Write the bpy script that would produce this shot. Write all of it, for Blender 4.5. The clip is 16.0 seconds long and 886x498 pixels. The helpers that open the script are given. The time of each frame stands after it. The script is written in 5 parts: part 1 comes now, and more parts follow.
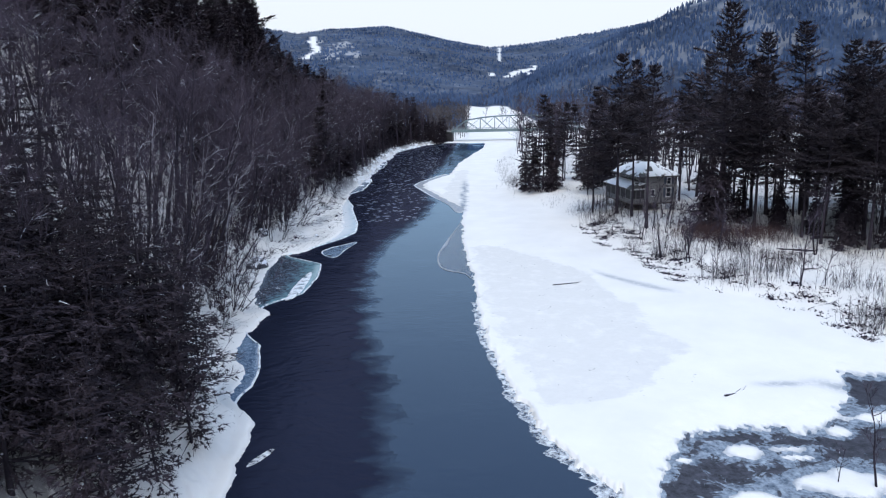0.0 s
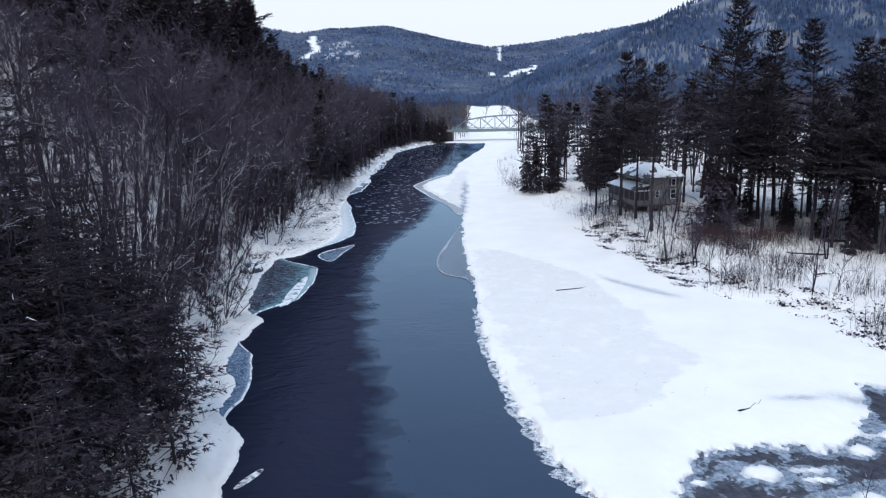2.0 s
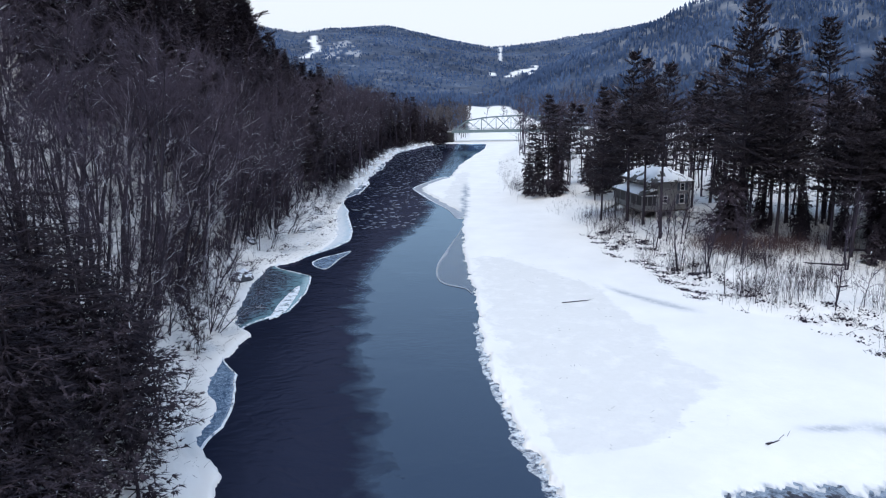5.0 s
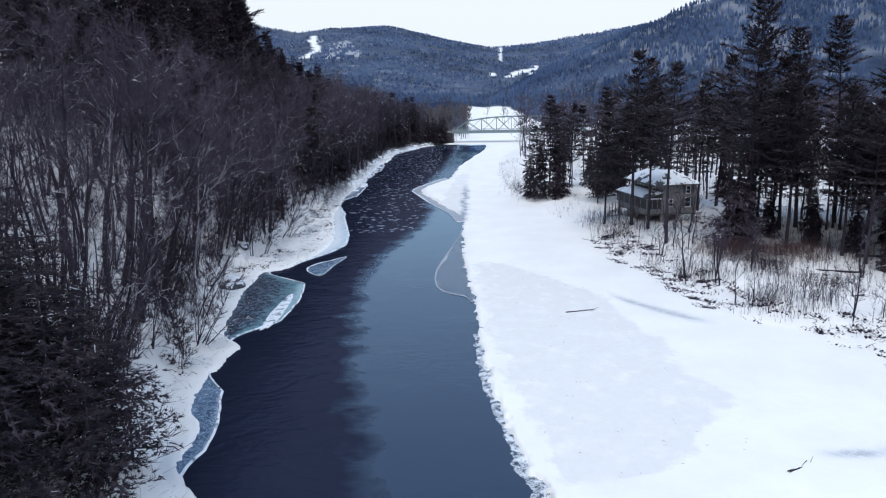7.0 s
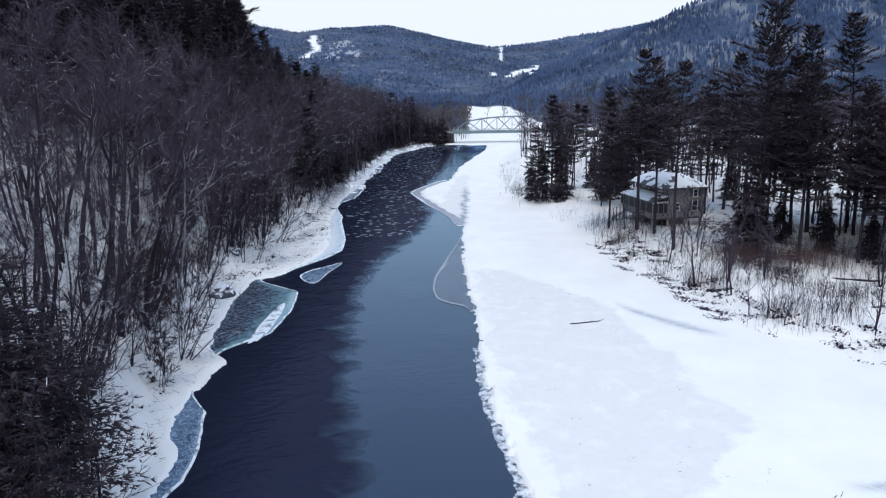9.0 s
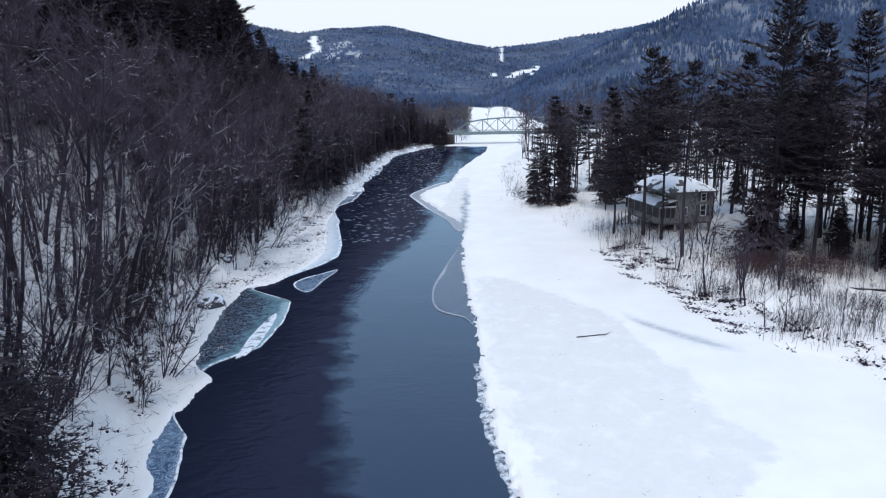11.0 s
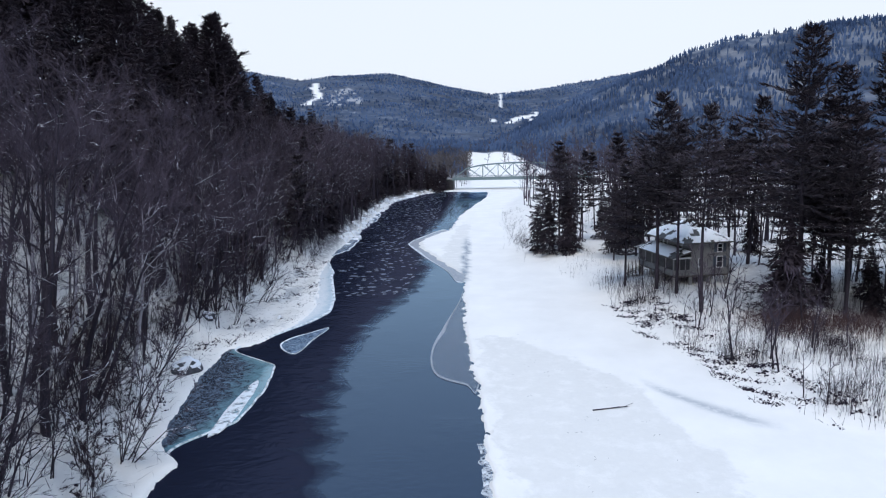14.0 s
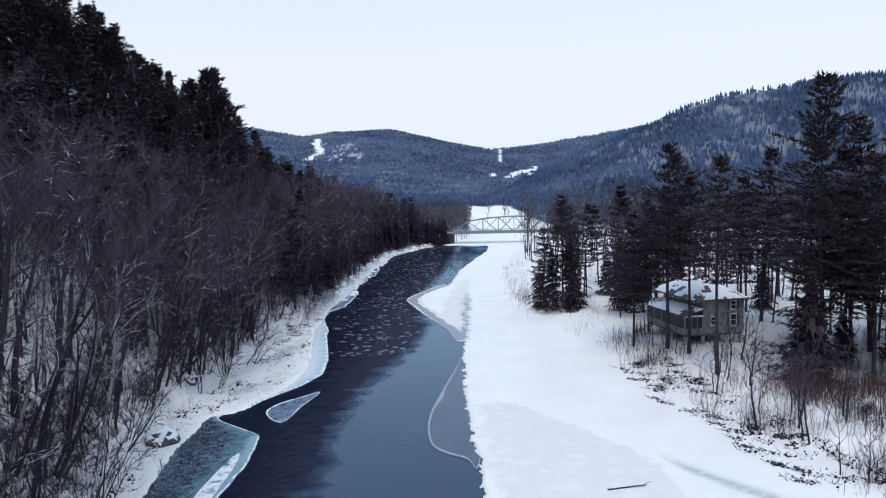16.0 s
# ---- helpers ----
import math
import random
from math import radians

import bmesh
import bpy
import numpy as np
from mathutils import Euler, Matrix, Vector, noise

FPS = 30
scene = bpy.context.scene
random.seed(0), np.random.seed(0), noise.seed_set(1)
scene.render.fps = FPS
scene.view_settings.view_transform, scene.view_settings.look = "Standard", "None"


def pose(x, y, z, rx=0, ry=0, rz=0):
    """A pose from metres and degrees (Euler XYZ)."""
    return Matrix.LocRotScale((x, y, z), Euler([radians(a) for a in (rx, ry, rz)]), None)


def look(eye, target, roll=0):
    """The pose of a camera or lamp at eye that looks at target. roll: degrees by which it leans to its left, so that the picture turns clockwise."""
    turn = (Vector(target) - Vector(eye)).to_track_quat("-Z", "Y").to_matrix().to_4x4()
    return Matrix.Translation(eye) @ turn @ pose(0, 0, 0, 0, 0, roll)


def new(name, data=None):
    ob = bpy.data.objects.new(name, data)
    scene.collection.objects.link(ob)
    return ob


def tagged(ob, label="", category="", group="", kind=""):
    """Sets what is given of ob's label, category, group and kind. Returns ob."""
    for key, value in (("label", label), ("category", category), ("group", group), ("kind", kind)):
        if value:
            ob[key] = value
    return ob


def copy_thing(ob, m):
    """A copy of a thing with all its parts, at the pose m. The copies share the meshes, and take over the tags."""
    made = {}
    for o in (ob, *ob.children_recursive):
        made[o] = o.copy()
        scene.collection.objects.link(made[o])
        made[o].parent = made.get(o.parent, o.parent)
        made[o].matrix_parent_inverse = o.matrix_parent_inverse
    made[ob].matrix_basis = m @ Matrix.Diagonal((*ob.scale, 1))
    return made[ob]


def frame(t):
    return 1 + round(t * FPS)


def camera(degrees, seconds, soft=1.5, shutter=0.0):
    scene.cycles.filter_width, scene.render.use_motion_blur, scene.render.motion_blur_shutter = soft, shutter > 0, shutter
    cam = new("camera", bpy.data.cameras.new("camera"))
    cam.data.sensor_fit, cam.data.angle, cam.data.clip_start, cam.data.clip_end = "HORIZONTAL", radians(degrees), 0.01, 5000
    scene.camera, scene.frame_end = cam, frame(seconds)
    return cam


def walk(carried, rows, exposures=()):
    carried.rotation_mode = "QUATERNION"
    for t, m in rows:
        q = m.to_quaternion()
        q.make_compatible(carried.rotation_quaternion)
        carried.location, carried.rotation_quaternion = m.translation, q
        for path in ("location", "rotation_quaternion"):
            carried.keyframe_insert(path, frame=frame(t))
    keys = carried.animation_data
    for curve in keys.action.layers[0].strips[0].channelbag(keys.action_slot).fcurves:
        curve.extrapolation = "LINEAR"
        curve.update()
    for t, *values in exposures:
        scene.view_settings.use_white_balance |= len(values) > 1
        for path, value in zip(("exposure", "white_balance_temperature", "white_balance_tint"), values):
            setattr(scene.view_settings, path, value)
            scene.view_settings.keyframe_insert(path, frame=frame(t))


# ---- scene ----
cam = camera(67.0, 16.0, soft=1.15)
PATH = [
    (0, (0.173, 0.679, 19.189), (0.115, 2.629, 18.747), -1.4),
    (0.5, (0.156, 1.199, 19.196), (0.098, 3.149, 18.753), -1.4),
    (1, (0.146, 1.694, 19.187), (0.088, 3.643, 18.745), -1.3),
    (1.5, (0.169, 2.253, 19.182), (0.111, 4.203, 18.739), -1.4),
    (2, (0.156, 2.862, 19.169), (0.098, 4.811, 18.726), -1.4),
    (2.5, (0.155, 3.437, 19.2), (0.096, 5.386, 18.757), -1.4),
    (3, (0.113, 4.105, 19.184), (0.055, 6.054, 18.741), -1.3),
    (3.5, (0.133, 4.729, 19.197), (0.075, 6.679, 18.755), -1.3),
    (4, (0.124, 5.353, 19.21), (0.066, 7.302, 18.767), -1.2),
    (6.5, (0.183, 8.556, 19.227), (0.124, 10.505, 18.785), -1.2),
    (7, (0.207, 9.274, 19.244), (0.148, 11.223, 18.802), -1.2),
    (7.5, (0.209, 10.022, 19.268), (0.15, 11.972, 18.826), -1.2),
    (8, (0.281, 10.785, 19.262), (0.222, 12.735, 18.82), -1.2),
    (8.5, (0.291, 11.539, 19.291), (0.231, 13.489, 18.849), -1.2),
    (9, (0.3, 12.307, 19.319), (0.24, 14.256, 18.876), -1.2),
    (11.5, (0.342, 16.154, 19.349), (0.28, 18.104, 18.909), -1.2),
    (12, (0.33, 17.041, 19.375), (0.268, 18.991, 18.936), -1.3),
    (12.5, (0.259, 17.959, 19.399), (0.198, 19.909, 18.959), -1.3),
    (13, (0.269, 18.87, 19.412), (0.207, 20.822, 18.985), -1.3),
    (13.5, (0.265, 19.844, 19.424), (0.203, 21.804, 19.033), -1.3),
    (14, (0.257, 20.849, 19.425), (0.197, 22.824, 19.112), -1.3),
    (14.5, (0.283, 21.799, 19.425), (0.225, 23.786, 19.199), -1.3),
    (15, (0.378, 22.806, 19.35), (0.32, 24.799, 19.191), -1.4),
    (15.5, (0.351, 23.718, 19.356), (0.293, 25.711, 19.2), -1.4),
    (16, (0.351, 24.6, 19.339), (0.293, 26.593, 19.184), -1.4),
]
walk(cam, [(t, look(eye, target, roll)) for t, eye, target, roll in PATH], [(0, 0.14, 6200, 9), (12.8, 0.13, 6200, 9), (15, 0.06, 6200, 9), (16, 0.06, 6200, 9)])

# ---- light ----
world = bpy.data.worlds.new("overcast_sky")
scene.world = world
world.use_nodes = True
wn, wl = world.node_tree.nodes, world.node_tree.links
sky = wn.new("ShaderNodeTexSky")
sky.sky_type, sky.sun_disc = "NISHITA", False
sky.sun_elevation, sky.sun_rotation = radians(38), radians(200)
sky.dust_density, sky.air_density = 4.0, 1.0
veil = wn.new("ShaderNodeMix")
veil.data_type = "RGBA"
veil.inputs[0].default_value = 0.86
dim = wn.new("ShaderNodeMix")
dim.data_type, dim.blend_type = "RGBA", "MULTIPLY"
dim.inputs[0].default_value = 1.0
dim.inputs[7].default_value = (0.11, 0.11, 0.11, 1)
wl.new(sky.outputs[0], dim.inputs[6])
wl.new(dim.outputs[2], veil.inputs[6])
# cloud cover: bright at the horizon, bluer overhead
co = wn.new("ShaderNodeTexCoord")
up = wn.new("ShaderNodeSeparateXYZ")
wl.new(co.outputs["Generated"], up.inputs[0])
cloud = wn.new("ShaderNodeValToRGB")
cloud.color_ramp.elements[0].position, cloud.color_ramp.elements[0].color = 0.20, (0.87, 0.90, 0.96, 1)
cloud.color_ramp.elements[1].position, cloud.color_ramp.elements[1].color = 0.80, (0.50, 0.71, 1.08, 1)
wl.new(up.outputs[2], cloud.inputs[0])
wl.new(cloud.outputs[0], veil.inputs[7])
wl.new(veil.outputs[2], wn["Background"].inputs[0])
wn["Background"].inputs[1].default_value = 1.04

sun = new("sun", bpy.data.lights.new("sun", "SUN"))
sun.data.energy, sun.data.angle, sun.data.color = 1.75, radians(38), (1.0, 0.93, 0.84)
sun.matrix_world = look((-6, -20, 60), (0, 16, 0))


# ---- materials ----
def nodes_of(name):
    m = bpy.data.materials.new(name)
    m.use_nodes = True
    return m, m.node_tree.nodes, m.node_tree.links, m.node_tree.nodes["Principled BSDF"]


def noise_node(n, l, scale, detail=4.0, rough=0.6, stretch=None):
    geo = n.new("ShaderNodeNewGeometry")
    tex = n.new("ShaderNodeTexNoise")
    tex.inputs["Scale"].default_value, tex.inputs["Detail"].default_value, tex.inputs["Roughness"].default_value = scale, detail, rough
    if stretch:
        mp = n.new("ShaderNodeMapping")
        mp.inputs["Scale"].default_value = stretch
        l.new(geo.outputs["Position"], mp.inputs[0])
        l.new(mp.outputs[0], tex.inputs["Vector"])
    else:
        l.new(geo.outputs["Position"], tex.inputs["Vector"])
    return tex


def ramp(n, l, src, stops):
    r = n.new("ShaderNodeValToRGB")
    e = r.color_ramp.elements
    while len(e) < len(stops):
        e.new(0.5)
    for k, (p, c) in zip(e, stops):
        k.position, k.color = p, (*c, 1) if len(c) == 3 else c
    l.new(src, r.inputs[0])
    return r


def mixc(n, l, fac, a, b):
    m = n.new("ShaderNodeMix")
    m.data_type = "RGBA"
    for s, i in ((fac, 0), (a, 6), (b, 7)):
        if isinstance(s, (int, float)):
            m.inputs[i].default_value = s
        elif isinstance(s, tuple):
            m.inputs[i].default_value = (*s, 1)
        else:
            l.new(s, m.inputs[i])
    return m.outputs[2]


def math_node(n, l, op, a, b):
    m = n.new("ShaderNodeMath")
    m.operation, m.use_clamp = op, False
    for s, i in ((a, 0), (b, 1)):
        if isinstance(s, (int, float)):
            m.inputs[i].default_value = s
        else:
            l.new(s, m.inputs[i])
    return m.outputs[0]


def bump(n, l, bsdf, src, strength, dist=0.1, normal=None):
    b = n.new("ShaderNodeBump")
    b.inputs["Strength"].default_value, b.inputs["Distance"].default_value = strength, dist
    l.new(src, b.inputs["Height"])
    if normal:
        l.new(normal, b.inputs["Normal"])
    l.new(b.outputs[0], bsdf.inputs["Normal"])
    return b.outputs[0]


def far_haze_tone(n, l, gain):
    """Far woods with haze put into the colour as broad blue-grey tones: dark conifer stands and paler bare woods."""
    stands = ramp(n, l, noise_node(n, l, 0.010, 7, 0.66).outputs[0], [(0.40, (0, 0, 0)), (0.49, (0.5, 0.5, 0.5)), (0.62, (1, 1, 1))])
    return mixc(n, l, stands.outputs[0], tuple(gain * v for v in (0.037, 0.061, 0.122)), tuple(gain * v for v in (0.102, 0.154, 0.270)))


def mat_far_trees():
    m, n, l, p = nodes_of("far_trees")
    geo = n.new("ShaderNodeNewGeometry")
    c = far_haze_tone(n, l, 1.0)
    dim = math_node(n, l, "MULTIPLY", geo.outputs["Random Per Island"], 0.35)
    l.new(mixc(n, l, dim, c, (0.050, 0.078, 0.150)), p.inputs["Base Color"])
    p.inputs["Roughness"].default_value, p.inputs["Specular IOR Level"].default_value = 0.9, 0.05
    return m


def mat_ground():
    m, n, l, p = nodes_of("snow_ground")
    fine, wide = noise_node(n, l, 2.3, 6), noise_node(n, l, 0.16, 5)
    snow = mixc(n, l, ramp(n, l, wide.outputs[0], [(0.35, (0, 0, 0)), (0.7, (1, 1, 1))]).outputs[0], (0.754, 0.740, 0.718), (0.824, 0.808, 0.784))
    ice_att = n.new("ShaderNodeAttribute")
    ice_att.attribute_name = "bare_ice"
    patchy = ramp(n, l, noise_node(n, l, 0.5, 8, 0.72).outputs[0], [(0.34, (0.25, 0.25, 0.25)), (0.50, (0.95, 0.95, 0.95))])
    ragged = math_node(n, l, "ADD", ice_att.outputs["Fac"], math_node(n, l, "MULTIPLY", math_node(n, l, "SUBTRACT", noise_node(n, l, 0.22, 10, 0.68).outputs[0], 0.5), 1.7))
    crisp = ramp(n, l, ragged, [(0.42, (0, 0, 0)), (0.58, (1, 1, 1))])
    ice_f = math_node(n, l, "MULTIPLY", crisp.outputs[0], patchy.outputs[0])
    icecol = mixc(n, l, fine.outputs[0], (0.640, 0.628, 0.604), (0.726, 0.714, 0.690))
    c = mixc(n, l, ice_f, snow, icecol)
    slush = n.new("ShaderNodeAttribute")
    slush.attribute_name = "slush"
    sl = ramp(n, l, noise_node(n, l, 1.6, 6, 0.7).outputs[0], [(0.38, (0.45, 0.45, 0.45)), (0.52, (1, 1, 1))])
    c = mixc(n, l, math_node(n, l, "MULTIPLY", slush.outputs["Fac"], sl.outputs[0]), c, (0.22, 0.26, 0.31))
    lit = n.new("ShaderNodeAttribute")
    lit.attribute_name = "litter_shade"
    brown = mixc(n, l, noise_node(n, l, 4.0, 5).outputs[0], (0.024, 0.022, 0.032), (0.068, 0.060, 0.080))
    spots = ramp(n, l, noise_node(n, l, 1.3, 8, 0.78).outputs[0], [(0.42, (0, 0, 0)), (0.48, (1, 1, 1))])
    c = mixc(n, l, math_node(n, l, "MULTIPLY", lit.outputs["Fac"], spots.outputs[0]), c, brown)
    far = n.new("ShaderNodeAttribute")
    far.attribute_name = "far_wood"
    # hazed blue-grey again, darker than the trees to offset its brighter light
    wood = far_haze_tone(n, l, 0.44)
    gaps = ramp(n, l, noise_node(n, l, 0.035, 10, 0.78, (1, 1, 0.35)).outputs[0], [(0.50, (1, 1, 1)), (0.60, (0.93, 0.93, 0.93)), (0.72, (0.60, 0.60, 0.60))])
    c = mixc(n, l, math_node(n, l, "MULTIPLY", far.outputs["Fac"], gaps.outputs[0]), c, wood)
    l.new(c, p.inputs["Base Color"])
    p.inputs["Roughness"].default_value, p.inputs["Specular IOR Level"].default_value = 0.65, 0.12
    b1 = bump(n, l, p, wide.outputs[0], 0.35, 0.5)
    bump(n, l, p, fine.outputs[0], 0.35, 0.06, b1)
    return m


def mat_water():
    """Dark water: a dim body and a mirror surface broken by ripples, its mirror colour darkened by zone."""
    m, n, l, p = nodes_of("river_water")
    n.remove(p)
    body, mirror = n.new("ShaderNodeBsdfDiffuse"), n.new("ShaderNodeBsdfGlossy")
    l.new(mixc(n, l, noise_node(n, l, 0.07, 3).outputs[0], (0.011, 0.014, 0.028), (0.016, 0.021, 0.040)), body.inputs["Color"])
    mirror.inputs["Roughness"].default_value = 0.03
    fresnel, both = n.new("ShaderNodeFresnel"), n.new("ShaderNodeMixShader")
    fresnel.inputs["IOR"].default_value = 1.62
    l.new(fresnel.outputs[0], both.inputs[0])
    l.new(body.outputs[0], both.inputs[1])
    l.new(mirror.outputs[0], both.inputs[2])
    l.new(both.outputs[0], n["Material Output"].inputs["Surface"])
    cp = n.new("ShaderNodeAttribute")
    cp.attribute_name = "dim_chop"
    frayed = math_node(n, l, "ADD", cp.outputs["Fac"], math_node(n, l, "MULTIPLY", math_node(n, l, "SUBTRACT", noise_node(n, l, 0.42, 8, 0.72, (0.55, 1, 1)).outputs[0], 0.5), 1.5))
    dim_chop = ramp(n, l, frayed, [(0.30, (0, 0, 0)), (0.72, (1, 1, 1))]).outputs[0]
    # mirror colour darkened by the zone, in place of the hillside's dark reflection
    l.new(mixc(n, l, dim_chop, (0.53, 0.76, 1.0), (0.115, 0.115, 0.170)), mirror.inputs["Color"])
    gusts = ramp(n, l, noise_node(n, l, 0.12, 4, 0.6).outputs[0], [(0.46, (0.12, 0.12, 0.12)), (0.62, (1.0, 1.0, 1.0))]).outputs[0]
    big = noise_node(n, l, 0.55, 2, 0.5, (0.8, 1.0, 1.0))
    big.inputs["Distortion"].default_value = 1.2
    fine = noise_node(n, l, 2.1, 3, 0.55, (0.7, 1.1, 1.0))
    swell = n.new("ShaderNodeBump")
    swell.inputs["Strength"].default_value, swell.inputs["Distance"].default_value = 1.0, 0.085
    l.new(math_node(n, l, "MULTIPLY", big.outputs[0], math_node(n, l, "ADD", dim_chop, 0.04)), swell.inputs["Height"])
    small = n.new("ShaderNodeBump")
    small.inputs["Strength"].default_value, small.inputs["Distance"].default_value = 1.0, 0.030
    l.new(math_node(n, l, "MULTIPLY", fine.outputs[0], math_node(n, l, "ADD", dim_chop, gusts)), small.inputs["Height"])
    l.new(swell.outputs[0], small.inputs["Normal"])
    for node in (body, mirror, fresnel):
        l.new(small.outputs[0], node.inputs["Normal"])
    return m


def mat_ice(name, dark, light, rough=0.25, clear=0.0, margin=None):
    """Ice with veins and cracks; margin is its colour towards the water."""
    m, n, l, p = nodes_of(name)
    crack = noise_node(n, l, 1.3, 5, 0.55)
    crack.inputs["Distortion"].default_value = 3.2
    lines = ramp(n, l, crack.outputs[0], [(0.465, (0, 0, 0)), (0.5, (0.75, 0.75, 0.75)), (0.535, (0, 0, 0))])
    swirl = noise_node(n, l, 0.8, 8, 0.7)
    swirl.inputs["Distortion"].default_value = 1.6
    veins = ramp(n, l, swirl.outputs[0], [(0.38, dark), (0.55, tuple(0.7 * a + 0.3 * b for a, b in zip(dark, light))), (0.70, light)])
    c = mixc(n, l, lines.outputs[0], veins.outputs[0], tuple(min(0.8, 1.25 * v + 0.1) for v in light))
    if margin:
        at = n.new("ShaderNodeAttribute")
        at.attribute_name = "margin"
        f = math_node(n, l, "ADD", at.outputs["Fac"], math_node(n, l, "MULTIPLY", math_node(n, l, "SUBTRACT", swirl.outputs[0], 0.5), 1.3))
        c = mixc(n, l, ramp(n, l, f, [(0.50, (0, 0, 0)), (0.98, (0.9, 0.9, 0.9))]).outputs[0], c, margin)
    l.new(c, p.inputs["Base Color"])
    p.inputs["Roughness"].default_value = rough
    p.inputs["Alpha"].default_value = 1.0 - clear
    bump(n, l, p, noise_node(n, l, 3.0, 6).outputs[0], 0.3, 0.05)
    return m


def mat_plain(name, low, high, scale, rough=0.7, stretch=None, metal=0.0, b=0.3):
    m, n, l, p = nodes_of(name)
    t = noise_node(n, l, scale, 6, 0.65, stretch)
    l.new(mixc(n, l, ramp(n, l, t.outputs[0], [(0.3, (0, 0, 0)), (0.7, (1, 1, 1))]).outputs[0], low, high), p.inputs["Base Color"])
    p.inputs["Roughness"].default_value, p.inputs["Metallic"].default_value = rough, metal
    if b:
        bump(n, l, p, t.outputs[0], b, 0.05)
    return m


def mat_bark(name, low, high, snow_from, vary=0.35):
    """Bark with snow lying on what faces up."""
    m, n, l, p = nodes_of(name)
    t = noise_node(n, l, 3.0, 6, 0.65, (1, 1, 0.3))
    c = mixc(n, l, ramp(n, l, t.outputs[0], [(0.3, (0, 0, 0)), (0.7, (1, 1, 1))]).outputs[0], low, high)
    rnd = n.new("ShaderNodeObjectInfo")
    c = mixc(n, l, math_node(n, l, "MULTIPLY", rnd.outputs["Random"], vary), c, tuple(min(1, v * 2.6) for v in high))
    geo = n.new("ShaderNodeNewGeometry")
    sep = n.new("ShaderNodeSeparateXYZ")
    l.new(geo.outputs["Normal"], sep.inputs[0])
    up = math_node(n, l, "ADD", sep.outputs[2], math_node(n, l, "MULTIPLY", noise_node(n, l, 1.3, 4, 0.7).outputs[0], 0.9))
    f = ramp(n, l, up, [(min(0.99, snow_from / 2), (0, 0, 0)), (min(1.0, snow_from / 2 + 0.03), (1, 1, 1))])
    half = math_node(n, l, "MULTIPLY", up, 0.5)
    l.new(half, f.inputs[0])
    l.new(mixc(n, l, f.outputs[0], c, (0.80, 0.83, 0.88)), p.inputs["Base Color"])
    p.inputs["Roughness"].default_value, p.inputs["Specular IOR Level"].default_value = 0.85, 0.08
    return m


def mat_leaf(name, low, high, snow=0.0, patch=0.35):
    m, n, l, p = nodes_of(name)
    geo = n.new("ShaderNodeNewGeometry")
    c = mixc(n, l, geo.outputs["Random Per Island"], low, high)
    t = noise_node(n, l, patch, 4)
    c = mixc(n, l, math_node(n, l, "MULTIPLY", t.outputs[0], 0.6), c, low)
    if snow:
        far = ramp(n, l, geo.outputs["Random Per Island"], [(1 - snow - 0.002, (0, 0, 0)), (1 - snow, (1, 1, 1))])
        c = mixc(n, l, far.outputs[0], c, (0.75, 0.79, 0.85))
    l.new(c, p.inputs["Base Color"])
    p.inputs["Roughness"].default_value, p.inputs["Specular IOR Level"].default_value = 0.8, 0.08
    return m


def mat_swirl():
    """Half-frozen slush: dark wet ice, mottled blue-grey crust towards the snow."""
    m, n, l, p = nodes_of("slush_veil")
    t = noise_node(n, l, 0.8, 8, 0.68)
    t.inputs["Distortion"].default_value = 1.6
    fr = n.new("ShaderNodeAttribute")
    fr.attribute_name = "fringe"
    crust = ramp(n, l, math_node(n, l, "ADD", fr.outputs["Fac"], math_node(n, l, "MULTIPLY", math_node(n, l, "SUBTRACT", t.outputs[0], 0.5), 3.0)), [(0.60, (0, 0, 0)), (0.76, (1, 1, 1))])
    grey = mixc(n, l, ramp(n, l, noise_node(n, l, 2.2, 7, 0.72).outputs[0], [(0.36, (0, 0, 0)), (0.64, (1, 1, 1))]).outputs[0], (0.045, 0.068, 0.105), (0.34, 0.40, 0.47))
    wet = mixc(n, l, ramp(n, l, noise_node(n, l, 1.8, 8, 0.75).outputs[0], [(0.35, (0, 0, 0)), (0.65, (1, 1, 1))]).outputs[0], (0.006, 0.007, 0.012), (0.066, 0.068, 0.090))
    l.new(mixc(n, l, crust.outputs[0], wet, grey), p.inputs["Base Color"])
    p.inputs["Roughness"].default_value = 0.45
    p.inputs["Specular IOR Level"].default_value = 0.3
    bump(n, l, p, t.outputs[0], 0.3, 0.08)
    return m


def mat_frost(name="drifted_frost", scale=1.4, lo=0.36, hi=0.52, most=0.9):
    """Drifted snow or foam that thins out over what lies below."""
    m, n, l, p = nodes_of(name)
    a = ramp(n, l, noise_node(n, l, scale, 7, 0.7).outputs[0], [(lo, (0, 0, 0)), (hi, (most, most, most))])
    l.new(a.outputs[0], p.inputs["Alpha"])
    p.inputs["Base Color"].default_value = (0.80, 0.84, 0.88, 1)
    p.inputs["Roughness"].default_value = 0.6
    return m


M_FROST = mat_frost()
M_CRUST = mat_frost("shore_crust", 2.0, 0.38, 0.60, 0.8)
M_FOAM = mat_frost("foam", 2.2, 0.36, 0.60, 0.85)
M_GROUND = mat_ground()
M_WATER = mat_water()
M_SHELF = mat_ice("shelf_ice", (0.010, 0.014, 0.028), (0.14, 0.19, 0.26), 0.2, 0.0, (0.16, 0.31, 0.36))
M_FLOE = mat_ice("floe_ice", (0.040, 0.075, 0.135), (0.26, 0.36, 0.48), 0.2)
M_SWIRL = mat_swirl()
M_THIN = mat_ice("thin_ice", (0.16, 0.20, 0.27), (0.32, 0.37, 0.45), 0.12, 0.78)
